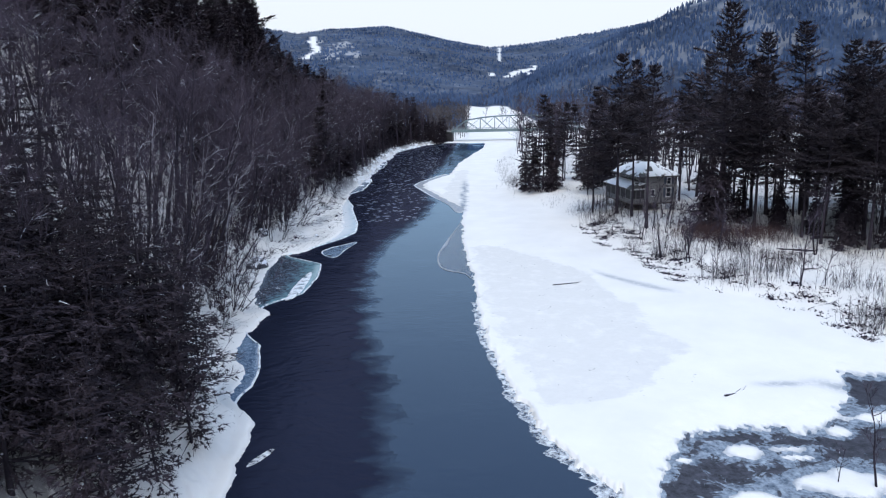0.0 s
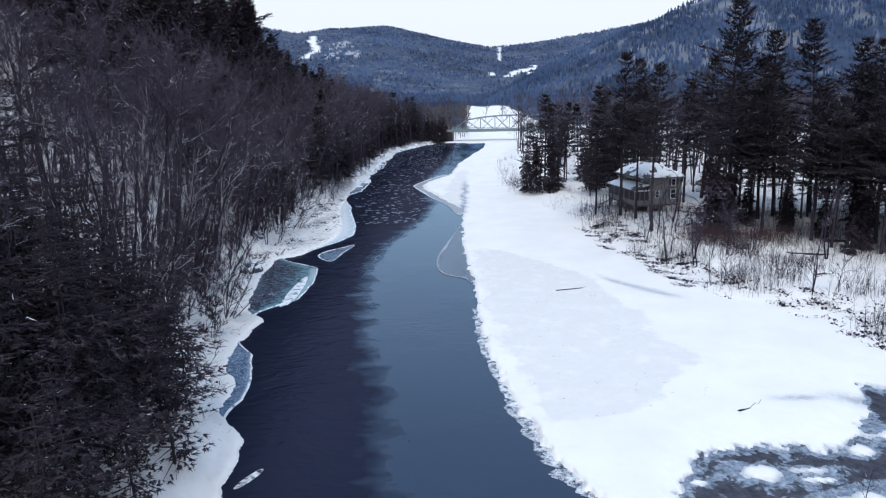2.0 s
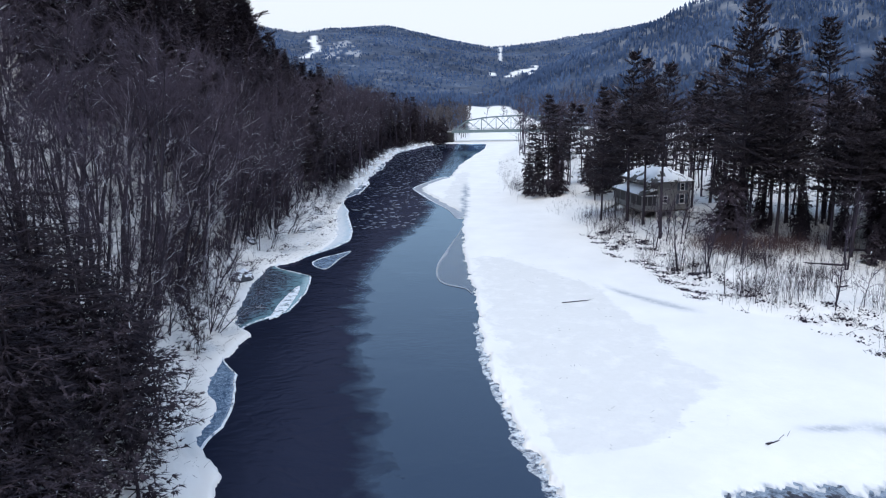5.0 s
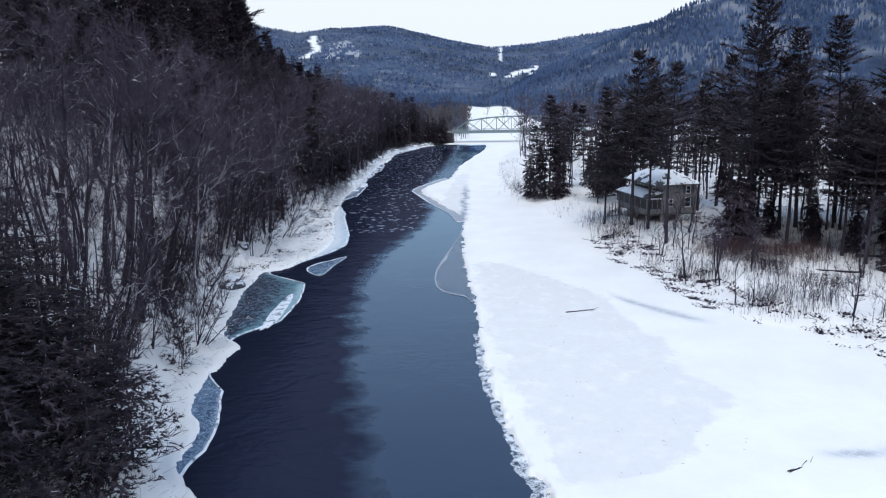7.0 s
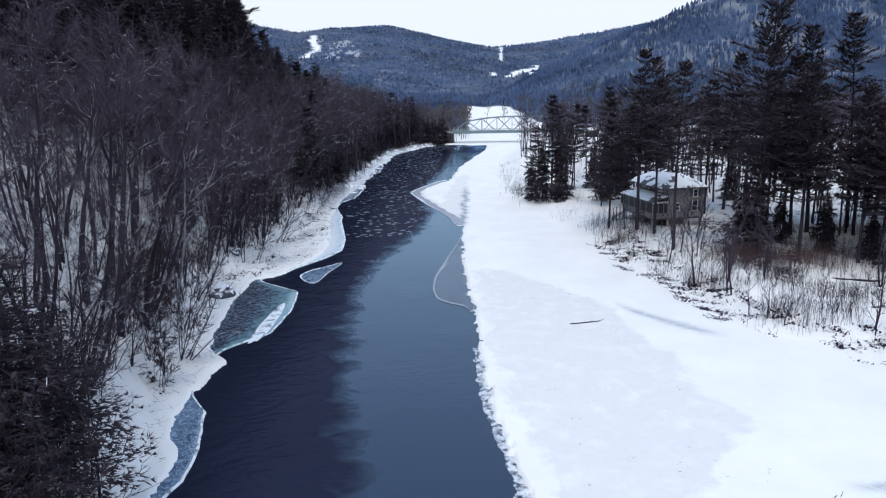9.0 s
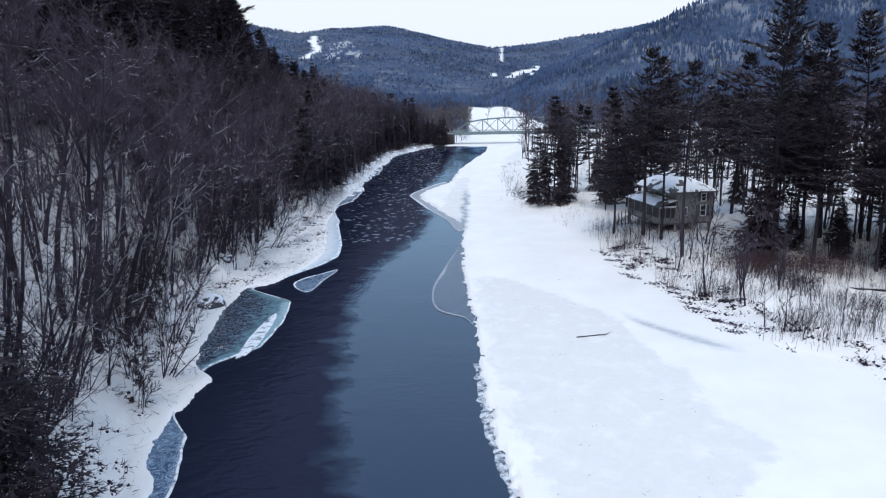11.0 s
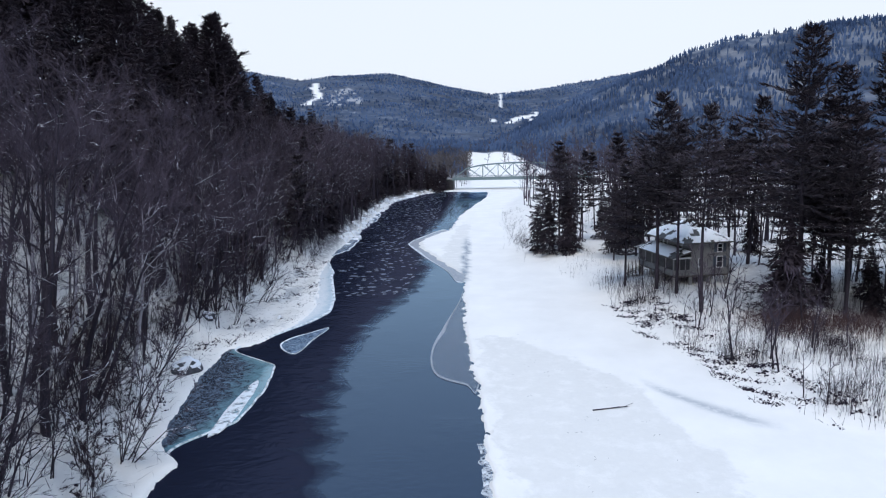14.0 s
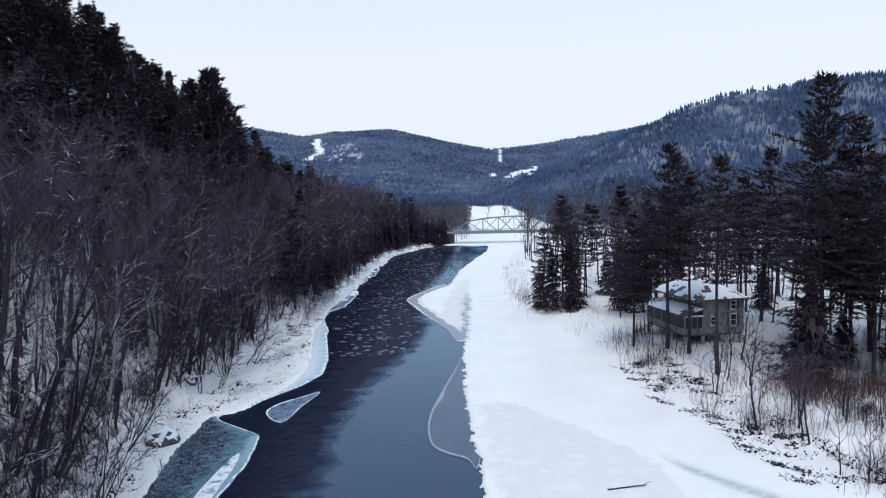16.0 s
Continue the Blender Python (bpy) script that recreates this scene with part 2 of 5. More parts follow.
M_GREYICE = mat_ice("grey_ice", (0.36, 0.40, 0.47), (0.66, 0.68, 0.72), 0.35, 0.5)
M_SNOW = mat_plain("clean_snow", (0.80, 0.83, 0.87), (0.90, 0.91, 0.92), 1.5)
M_BARK = mat_bark("grey_bark", (0.016, 0.014, 0.021), (0.042, 0.036, 0.049), 1.14, 0.16)
M_PALE = mat_bark("pale_bark", (0.10, 0.095, 0.11), (0.26, 0.25, 0.28), 1.05)
M_TWIG = mat_bark("twigs", (0.029, 0.024, 0.036), (0.072, 0.059, 0.078), 1.36, 0.22)
M_PINEBARK = mat_bark("pine_bark", (0.022, 0.019, 0.026), (0.056, 0.047, 0.060), 1.5, 0.05)
M_NEEDLE = mat_leaf("pine_needles", (0.038, 0.032, 0.040), (0.094, 0.079, 0.093), 0.0015)
M_HEMLOCK = mat_leaf("hemlock_needles", (0.030, 0.024, 0.031), (0.068, 0.055, 0.069), 0.003)
M_BRUSH = mat_leaf("dry_brush", (0.022, 0.018, 0.025), (0.066, 0.053, 0.062))
M_THICKET = mat_leaf("red_brown_thicket", (0.048, 0.030, 0.034), (0.125, 0.084, 0.084))
M_BEECH = mat_leaf("brown_twigs", (0.026, 0.019, 0.025), (0.070, 0.050, 0.060))
M_FARTREE = mat_far_trees()
M_DRIFT = mat_ice("drift_slush", (0.06, 0.075, 0.105), (0.22, 0.26, 0.33), 0.4, 0.35)
M_MIDWOOD = mat_leaf("valley_woods", (0.055, 0.050, 0.058), (0.14, 0.125, 0.125))
M_DEBRIS = mat_plain("dead_wood", (0.014, 0.011, 0.020), (0.040, 0.033, 0.050), 6.0)
M_DEBRIS.node_tree.nodes["Principled BSDF"].inputs["Specular IOR Level"].default_value = 0.08
M_ROCK = mat_bark("rock", (0.03, 0.032, 0.04), (0.09, 0.095, 0.11), 0.86, 0.15)
M_LEDGE = mat_ice("ledge_ice", (0.60, 0.64, 0.68), (0.80, 0.81, 0.82), 0.4, 0.0, (0.30, 0.43, 0.51))
M_SIDING = mat_plain("grey_siding", (0.165, 0.165, 0.17), (0.225, 0.222, 0.224), 5.0, 0.6, (1, 1, 0.2))
M_TRIM = mat_plain("white_trim", (0.66, 0.67, 0.68), (0.78, 0.78, 0.78), 3.0, 0.5)
M_DARKWOOD = mat_plain("dark_timber", (0.035, 0.028, 0.026), (0.10, 0.075, 0.065), 8.0)
M_GLASS = mat_plain("window_glass", (0.02, 0.025, 0.035), (0.03, 0.035, 0.045), 1.0, 0.05, None, 0.0, 0)
M_STEEL = mat_plain("painted_steel", (0.10, 0.15, 0.16), (0.20, 0.26, 0.27), 1.0, 0.5)
M_OLDSTONE = mat_plain("stained_masonry", (0.014, 0.014, 0.016), (0.045, 0.043, 0.045), 1.0)
M_CONCRETE = mat_plain("concrete", (0.22, 0.21, 0.21), (0.38, 0.37, 0.36), 1.2)
M_PORCH_SHADE = mat_plain("porch_shade", (0.016, 0.017, 0.021), (0.030, 0.031, 0.036), 2.0, 0.6, None, 0.0, 0)
M_SHUTTER = mat_plain("blue_shutter", (0.05, 0.07, 0.10), (0.08, 0.10, 0.14), 4.0)
M_ROOF = mat_plain("shingles", (0.05, 0.05, 0.055), (0.11, 0.105, 0.10), 6.0)
M_TANK = mat_plain("tank_paint", (0.55, 0.56, 0.57), (0.68, 0.68, 0.68), 2.0, 0.4)


# ---- shape of the land ----
TABLE = np.random.RandomState(7).rand(256, 256)


def vnoise(x, y):
    xi, yi = np.floor(x).astype(int), np.floor(y).astype(int)
    fx, fy = x - xi, y - yi
    fx, fy = fx * fx * (3 - 2 * fx), fy * fy * (3 - 2 * fy)
    a, b = TABLE[xi % 256, yi % 256], TABLE[(xi + 1) % 256, yi % 256]
    c, d = TABLE[xi % 256, (yi + 1) % 256], TABLE[(xi + 1) % 256, (yi + 1) % 256]
    return (a * (1 - fx) + b * fx) * (1 - fy) + (c * (1 - fx) + d * fx) * fy


def fbm(x, y, octaves=4):
    s, w = 0.0, 0.5
    for k in range(octaves):
        s = s + w * (vnoise(x * 2**k + 17.3 * k, y * 2**k + 5.1 * k) - 0.5)
        w *= 0.5
    return s


def step01(a, b, v):
    t = np.clip((v - a) / (b - a), 0, 1)
    return t * t * (3 - 2 * t)


def line(pairs):
    """A smooth line through (y, x) pairs."""
    ys, xs = [p[0] for p in pairs], [p[1] for p in pairs]
    if ys[-1] - ys[0] < 300:
        return lambda y: np.interp(y, ys, xs)
    fine = np.arange(ys[0], ys[-1], 0.25)
    kernel = np.exp(-0.5 * (np.arange(-12, 13) / 3.6) ** 2)
    soft = np.convolve(np.pad(np.interp(fine, ys, xs), 12, mode="edge"), kernel / kernel.sum(), mode="valid")
    return lambda y: np.interp(y, fine, soft)


# x of the shore lines along the river, as (y, x)
ICE_LEFT = line([(-90, -8), (0, -11.4), (31, -12), (36, -12.4), (39, -12.7), (40.4, -13.6), (42, -14.5), (45, -14.8), (46.4, -15.0), (50, -16.1), (53.7, -16.8), (58, -17.4), (59.7, -16),
                 (65, -16.2), (72.3, -15.9), (79.6, -16.9), (83, -18.9), (87, -17.8), (92, -16), (97, -15.5), (105, -16.4), (119, -19.5), (139, -21.3),
                 (153, -21.2), (188, -22), (211, -22.7), (246, -22.8), (270, -16.4), (290, -9), (320, 0)])
SNOW_LEFT = line([(-90, -8.5), (0, -11), (31, -11.7), (36, -12.2), (39, -12.8), (40.2, -14.2), (41.1, -15.1), (44, -15.2), (45.8, -15.3), (46.6, -16.0), (48.7, -17.1), (52.8, -17.8), (54.5, -17.6),
                  (58, -17.6), (59.8, -16.9), (60.6, -18.9), (61.6, -19.7), (65.4, -20.5), (70, -21.2), (74, -22.1), (79, -22), (83, -22.4), (84.6, -19.6),
                  (88, -18.9), (92, -17.6), (99, -17.1), (112, -19.2), (119, -20.6), (139, -22.3), (153, -22.2), (188, -23), (246, -23.6), (270, -17), (290, -9.6), (320, 0)])
SNOW_RIGHT = line([(-90, 13), (0, 11), (25, 9.2), (30.4, 7.6), (32.3, 6.0), (36.8, 4.3), (41.5, 3.3), (47.3, 2.3), (52, 1.6), (61, 1.2), (71.3, 0.9), (85, 0),
                   (101, -0.2), (118, 0), (122, -1.2), (126, -2.8), (138, -6.2), (146, -8.6), (151, -9.2), (158, -8), (170, -3.4), (198, -1.5), (230, 3), (257, 7.5), (285, 9.5), (400, 30)])
BANK_RIGHT = line([(-90, 40), (20, 37), (45, 33), (56.6, 29.8), (60, 28), (62.2, 25.9), (65, 22.8), (74.7, 21), (86, 18.2), (98, 17.4), (112, 14.2), (139, 10.4), (177, 8), (230, 13), (290, 26), (420, 60)])
CLEAR_LEFT = line([(20, 2.0), (40, 2.2), (48, 2.8), (54, 4), (58, 4.8), (75, 4.5), (84, 5.5), (92, 9), (110, 9), (125, 6), (140, 2.5), (160, 1.2), (290, 1)])
DARK_EDGE_X = [8.6, 10, 12, 13.3, 15, 18.3, 19.4, 22.3, 24.6, 26, 28.6, 32, 40]
DARK_EDGE_Y = [27, 31.5, 34.6, 35.9, 36.3, 36.6, 35.7, 37.8, 40.8, 44.6, 44.0, 42, 40]
ISLANDS = [(15.2, 34.0, 1.3, 0.75), (18.0, 34.3, 1.1, 0.35), (17.6, 33.4, 0.8, 0.25), (24.0, 37.8, 1.7, 0.9), (21.4, 36.2, 0.7, 0.5), (19.6, 31.0, 3.0, 1.2),
           (22.8, 40.2, 1.2, 0.35), (11.8, 33.2, 0.5, 0.3), (27, 34, 2.0, 1.0), (14, 29.5, 1.5, 0.8)]
RIDGE_BACK = line([(-60, 7), (-40, 6.6), (-17, 6.0), (-13.2, 5.35), (-10.6, 5.6), (-5.9, 5.65), (-1.6, 4.85), (2.7, 4.0), (6.9, 4.25), (11.1, 4.8), (14.7, 5.4), (30, 6.0), (60, 6)])
RIDGE_RIGHT = line([(-10, -2), (2, -0.3), (6, 1.6), (10, 3.5), (14, 5.0), (16, 5.6), (18.1, 6.7), (21.4, 7.5), (27.6, 8.05), (31.7, 8.05), (45, 7.5), (70, 5), (100, 2)])


# right-hand edge of the dark reflection painted on the river
REFLECTION_EDGE = line([(-90, 1), (20, -2.8), (30, -4.2), (42, -5.6), (55, -8.4), (70, -10.8), (87, -11), (100, -8.8), (110, -6.8), (126, -5.5), (150, -9), (200, -5), (290, -1)])


def cleared(x, y):
    """Fields and cuts in the far woods: a ski-slope-like clearing, a power line cut, a farm field."""
    r, az = np.hypot(x - 0.3, y - 24.6), np.degrees(np.arctan2(x - 0.3, y - 24.6))
    w = 0.8 * fbm(x * 0.025, y * 0.025, 4)
    cut = (np.abs(az + 11.95 + w) < 0.30) & (r > 1480) & (r < 1730)
    cut |= (np.abs(az + 12.5 + 2 * w) < 0.4) & (r > 1390) & (r < 1480)
    cut |= (np.abs(az - 3.38) < 0.10) & (r > 1490) & (r < 1900)
    cut |= (np.abs(az - 2.85 + w) < 0.28) & (r > 1290) & (r < 1350)
    cut |= (np.abs(az - 5.0) < 1.35) & (np.abs(r - 1335 - 45 * (az - 5) + 150 * w) < 34)
    thin = (np.abs(az + 10.0) < 1.8) & (r > 1340) & (r < 1650) & (fbm(x * 0.05, y * 0.014, 3) > 0.06)
    thin2 = (az > 13) & (r > 640) & (fbm(x * 0.07 + 3, y * 0.03, 4) > 0.05)
    return np.maximum(np.maximum(cut * 1.0, thin * 0.35), thin2 * 0.13)


def slush_depth(x, y):
    """Above zero inside the open slush, below zero on the snow round it and on its islands."""
    dark = np.interp(x, DARK_EDGE_X, DARK_EDGE_Y, left=-99) - y + 2.0 * fbm(x * 0.45, y * 0.45, 4) + 1.2 * fbm(x * 1.5, y * 1.5, 3) + 1.3 * fbm(x * 3.6, y * 3.6, 3)
    isl = np.full_like(x, -9.0)
    for cx, cy, a, b in ISLANDS:
        isl = np.maximum(isl, 1 - np.hypot((x - cx) / a, (y - cy) / b) + 1.5 * fbm(x * 0.9 + cx, y * 0.9, 4))
    return np.where(x < 8.2, -9, np.minimum(np.minimum(dark, y - 20.5), -isl * 0.8))


PATCH_RIGHT = line([(38, 3), (39.8, 7.0), (40.7, 10.3), (44.8, 14.1), (49.8, 17.0), (53, 16.2), (56.9, 15.3), (69.6, 14.2), (75, 11.8), (82, 7), (90, 1)])


def land(x, y):
    """Height of the ground and the weights of its covers."""
    rough = 0.9 * fbm(x * 0.5, y * 0.5, 3) + 0.7 * fbm(x * 2.2, y * 2.2, 3)
    dl = SNOW_LEFT(y) - x + 0.8 * rough
    dr = np.maximum(x - SNOW_RIGHT(y) + 0.8 * rough + 1.3 * fbm(x * 3.7, y * 3.7, 3), y - 287 + 0.25 * x + 5 * fbm(x * 0.15, y * 0.15, 3))
    dark = slush_depth(x, y)
    # right side: snowy ice, bank, terrace
    flat = 0.26 + 0.10 * fbm(x * 0.12, y * 0.12, 4) + 0.05 * fbm(x * 1.1, y * 1.1, 3) - 0.17 * step01(-3.0, -0.4, dark)
    db = x - BANK_RIGHT(y) + 3.0 * fbm(x * 0.13, y * 0.13, 4)
    bank = 1.45 * step01(0, 7.0, db) + 0.5 * step01(8, 60, db) + 0.55 * step01(0, 3, db) * fbm(x * 0.4, y * 0.4, 4) * 1.6
    wide = 0.4 + 0.012 * np.clip(y - 60, 0, 250)
    right = -0.6 + (0.6 + flat) * step01(-0.05 - 0.3 * (wide - 0.4), 0.7 * wide + 0.12, dr) + bank
    right = right - 0.26 * step01(-0.06, 0.10, dark) * (1 - step01(0, 2, db))
    # left side: shore, steep wooded hill
    fade = 1 - step01(120, 290, y + 0.2 * (x + 30))
    rise = np.clip(dl - CLEAR_LEFT(y) + 1, 0, None)
    hill = 0.72 * rise + 0.50 * np.clip(rise - 9, 0, None)
    hill = 120 * (1 - np.exp(-hill / 120)) * (0.26 + 0.74 * fade) + 2.2 * step01(4, 20, dl) * fbm(x * 0.06, y * 0.06, 4)
    left = -0.6 + 0.86 * step01(-0.05 - 0.3 * (wide - 0.4), 0.7 * wide + 0.17, dl) + 0.17 * np.clip(dl - 1.6, 0, 4) + 0.5 * step01(0.3, 3, dl) * fbm(x * 0.45, y * 0.45, 4) + 0.55 * step01(0.5, 2.2, dl) * (1 - step01(150, 220, y)) * fbm(x * 1.1, y * 1.1, 3) + hill
    left = np.where((y > 84) & (y < 134), left - np.clip(0.12 * (dl - 1), 0, 0.45) * step01(84, 92, y) * (1 - step01(122, 134, y)), left)
    h = np.where(dl > dr, left, right)
    h = np.where((y > 291), np.maximum(h, 0.22), h)
    # valley floor and hills
    r, az = np.hypot(x - 0.3, y - 24.6), np.degrees(np.arctan2(x - 0.3, y - 24.6))
    front = 1 - step01(70, 120, np.abs(az))
    back = (8 + 2050 * np.tan(np.radians(RIDGE_BACK(az)))) * step01(760, 2050, r) * (1 - 0.3 * step01(2100, 4000, r))
    side = np.clip(11 + 900 * np.tan(np.radians(RIDGE_RIGHT(az))), 0, None) * step01(480, 900, r) * (1 - 0.25 * step01(920, 1500, r))
    roll = step01(500, 1200, r) * 26 * fbm(x * 0.004, y * 0.004, 5)
    hills = np.maximum(back, side) * front + roll + 70 * step01(300, 1500, r) * (1 - front)
    h = h * (1 - step01(500, 900, r)) + np.maximum(hills, 0) + 1.5 * step01(500, 900, r)
    side_of = dl > dr
    near = 1 - step01(260, 380, r)
    ice = np.clip(0.5 + 0.22 * np.minimum(dr - 1.6, PATCH_RIGHT(y) - x), 0, 1) * step01(38, 40, y) * (1 - step01(84, 90, y))
    spit = np.maximum((1 - step01(0.3, 2.5, dr)) * step01(118, 128, y) * (1 - step01(230, 260, y)), np.exp(-(((x + 1.2 - 0.05 * (y - 140)) / 2.2) ** 2)) * step01(112, 124, y) * (1 - step01(165, 200, y)))
    ice = np.maximum(ice, np.where(side_of, 0, spit * 0.9))
    ice = np.where(side_of & (dl < 4.5) & (y > 84) & (y < 125), step01(-0.2, 0.25, fbm(x * 0.5, y * 0.25, 3)) * 0.8, ice)
    slush = 1.0 * np.exp(-(((x - 0.6 - 0.02 * (y - 130) + 1.6 * fbm(x * 0.8, y * 0.8, 3)) / 0.5) ** 2)) * step01(108, 116, y) * (1 - step01(146, 160, y))
    slush = np.where(side_of & (dl > 0.6) & (dl < 5) & (y > 86) & (y < 122), np.maximum(slush, 0.5 * step01(0.06, 0.16, fbm(x * 0.45, y * 0.22, 4))), slush)
    slush = np.maximum(slush, 0.8 * np.exp(-((x - 21) / 1.4) ** 2 - ((y - 42.2) / 0.35) ** 2) + 0.8 * np.exp(-((x - 25.0) / 1.8) ** 2 - ((y - 41.8 + 0.3 * (x - 25)) / 0.8) ** 2))
    slush = np.maximum(slush, 0.62 * np.exp(-(((y - 69.5 + 1.45 * (x - 16) - 0.06 * (x - 16) ** 2 + 1.2 * fbm(x * 0.7, y * 0.7, 3)) / 0.9) ** 2)) * step01(14, 15.5, x) * (1 - step01(19, 22, x)))
    slush = np.maximum(slush, step01(-0.45, 0.1, dark) * (1 - step01(0, 2, db)) * np.where(dr > 0, 1, 0) * 0.9)
    # dead leaves, with extra weight in the woods in place of tree shade
    litter_shade = np.where(side_of, 0.05 + 0.75 * step01(126, 146, y) + (0.05 + 0.42 * step01(78, 104, y) - 0.2 * step01(128, 150, y)) * step01(0, 4, dl - CLEAR_LEFT(y)), 0.07 * step01(0.0, 3.0, db)) * near
    litter_shade = np.where(side_of, np.maximum(litter_shade, 0.75 * step01(24, 40, dl) * near), litter_shade)
    litter_shade = np.where(side_of & (y < 83), np.maximum(litter_shade, 0.55 * step01(1.5, 3.5, dl - 0.4 * CLEAR_LEFT(y)) * (1 - step01(8, 12, dl)) * step01(0.0, 0.10, fbm(x * 0.35, y * 0.35, 3))), litter_shade)
    litter_shade = np.where(side_of, litter_shade * step01(0.7, 2.2, dl), litter_shade)
    litter_shade = np.where(side_of & (y < 50), np.maximum(litter_shade, 0.95 * step01(4, 8, dl) * (1 - step01(40, 50, y))), litter_shade)
    # darkens the snowy terrace floor where the trees would shade it
    litter_shade = np.where(~side_of, litter_shade + 0.14 * step01(13, 20, db) * near, litter_shade)
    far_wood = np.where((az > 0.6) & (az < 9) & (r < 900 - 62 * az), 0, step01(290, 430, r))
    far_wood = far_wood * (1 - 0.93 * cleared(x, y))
    return h, ice, slush, litter_shade, far_wood


def height(x, y):
    return float(land(np.array([float(x)]), np.array([float(y)]))[0][0])


def mesh_object(name, verts, faces, material, parent=None, smooth=False):
    me = bpy.data.meshes.new(name)
    me.from_pydata(verts, [], faces)
    me.materials.append(material)
    if smooth:
        me.polygons.foreach_set("use_smooth", [True] * len(me.polygons))
    ob = new(name, me)
    ob.parent = parent
    return ob


def part(name, bm, material, parent=None, label=""):
    me = bpy.data.meshes.new(name)
    bm.to_mesh(me)
    bm.free()
    me.materials.append(material)
    ob = new(name, me)
    ob.parent = parent
    return tagged(ob, label)


def empty(name, m, label, category, group="", kind=""):
    ob = new(name)
    ob.matrix_world = m
    return tagged(ob, label, category, group, kind)


def make_ground():
    az = np.concatenate([np.linspace(-180, -46, 30)[:-1], np.linspace(-43, 43, 350), np.linspace(46, 180, 30)[1:-1]])
    rr = [3.0]
    while rr[-1] < 4600:
        rr.append(rr[-1] * (1.30 if rr[-1] < 14 else 1.012 if rr[-1] < 24 else 1.0085 if rr[-1] < 190 else 1.012 if rr[-1] < 320 else 1.02 if rr[-1] < 1200 else 1.012 if rr[-1] < 1950 else 1.06))
    rr = np.array(rr)
    a, r = np.meshgrid(np.radians(az), rr)
    x, y = (r * np.sin(a)).ravel(), (8 + r * np.cos(a)).ravel()
    h, ice, slush, litter_shade, far_wood = land(x, y)
    nr, na = len(rr), len(az)
    x, y = np.append(x, 0), np.append(y, 8)
    h = np.append(h, -0.6)
    i, j = np.meshgrid(np.arange(nr - 1), np.arange(na), indexing="ij")
    k = (j + 1) % na
    quads = np.stack([i * na + j, i * na + k, (i + 1) * na + k, (i + 1) * na + j], -1).reshape(-1, 4)[:, ::-1]
    me = bpy.data.meshes.new("ground")
    tris = [(int(j), int((j + 1) % na), nr * na) for j in range(na)]
    me.from_pydata(np.stack([x, y, h], 1).tolist(), [], quads.tolist() + tris)
    for name, values in (("bare_ice", ice), ("slush", slush), ("litter_shade", litter_shade), ("far_wood", far_wood)):
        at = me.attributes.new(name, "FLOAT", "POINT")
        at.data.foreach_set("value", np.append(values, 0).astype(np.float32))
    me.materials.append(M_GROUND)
    me.polygons.foreach_set("use_smooth", [True] * len(me.polygons))
    return tagged(new("ground", me), "snow-covered valley floor, river banks and wooded hills", "ground", kind="structure")


make_ground()


def make_water():
    nx, ny = 61, 157
    x, y = np.meshgrid(np.linspace(-45, 45, nx), np.linspace(-95, 297, ny))
    x, y = x.ravel(), y.ravel()
    faces = [(j * nx + i, j * nx + i + 1, (j + 1) * nx + i + 1, (j + 1) * nx + i) for j in range(ny - 1) for i in range(nx - 1)]
    ob = mesh_object("water", np.stack([x, y, 0 * x], 1).tolist(), faces, M_WATER)
    # one mask for rougher ripples and for the painted dark reflection
    dim_zone = step01(-3.6, 3.2, REFLECTION_EDGE(y) - x)
    dim_zone = np.maximum(dim_zone, step01(8.5, 10, x) * (1 - step01(50, 60, y)))
    dim_chop = dim_zone
    at = ob.data.attributes.new("dim_chop", "FLOAT", "POINT")
    at.data.foreach_set("value", dim_chop.astype(np.float32))
    return tagged(ob, "dark blue river water with faint ripples", "water", kind="structure")


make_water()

# ---- trees ----
class Lump:
    """Collects verts and faces of one mesh."""

    def __init__(self):
        self.v, self.f = [], []

    def tube(self, pts, radii, sides, cap=False):
        base, n = len(self.v), len(pts)
        for k, (p, r) in enumerate(zip(pts, radii)):
            d = (pts[min(k + 1, n - 1)] - pts[max(k - 1, 0)]).normalized()
            u = d.orthogonal().normalized()
            w = d.cross(u)
            for s in range(sides):
                a = 2 * math.pi * s / sides
                self.v.append(p + r * (math.cos(a) * u + math.sin(a) * w))
        for k in range(n - 1):
            for s in range(sides):
                t = (s + 1) % sides
                self.f.append((base + k * sides + s, base + k * sides + t, base + (k + 1) * sides + t, base + (k + 1) * sides + s))
        if cap:
            self.f.append(tuple(base + (n - 1) * sides + s for s in range(sides)))

    def spike(self, a, b, r):
        base, d = len(self.v), (b - a).normalized()
        u = d.orthogonal().normalized() * r
        w = d.cross(u)
        self.v += [a + u, a - 0.5 * u + 0.87 * w, a - 0.5 * u - 0.87 * w, b]
        self.f += [(base, base + 1, base + 3), (base + 1, base + 2, base + 3), (base + 2, base, base + 3)]

    def blade(self, a, b, side):
        """A needle tuft or fine twig: a thin pointed leaf."""
        base = len(self.v)
        self.v += [a + side * 0.9, b, a - side * 0.9]
        self.f.append((base, base + 1, base + 2))

    def add(self, other, m):
        base = len(self.v)
        self.v += [m @ p for p in other.v]
        self.f += [tuple(i + base for i in f) for f in other.f]

    def object(self, name, material, parent=None, smooth=False):
        return mesh_object(name, [tuple(p) for p in self.v], self.f, material, parent, smooth)


def rnd_dir(rng, d, spread):
    v = Vector((rng.gauss(0, 1), rng.gauss(0, 1), rng.gauss(0, 1))).normalized()
    return (d + spread * v).normalized()


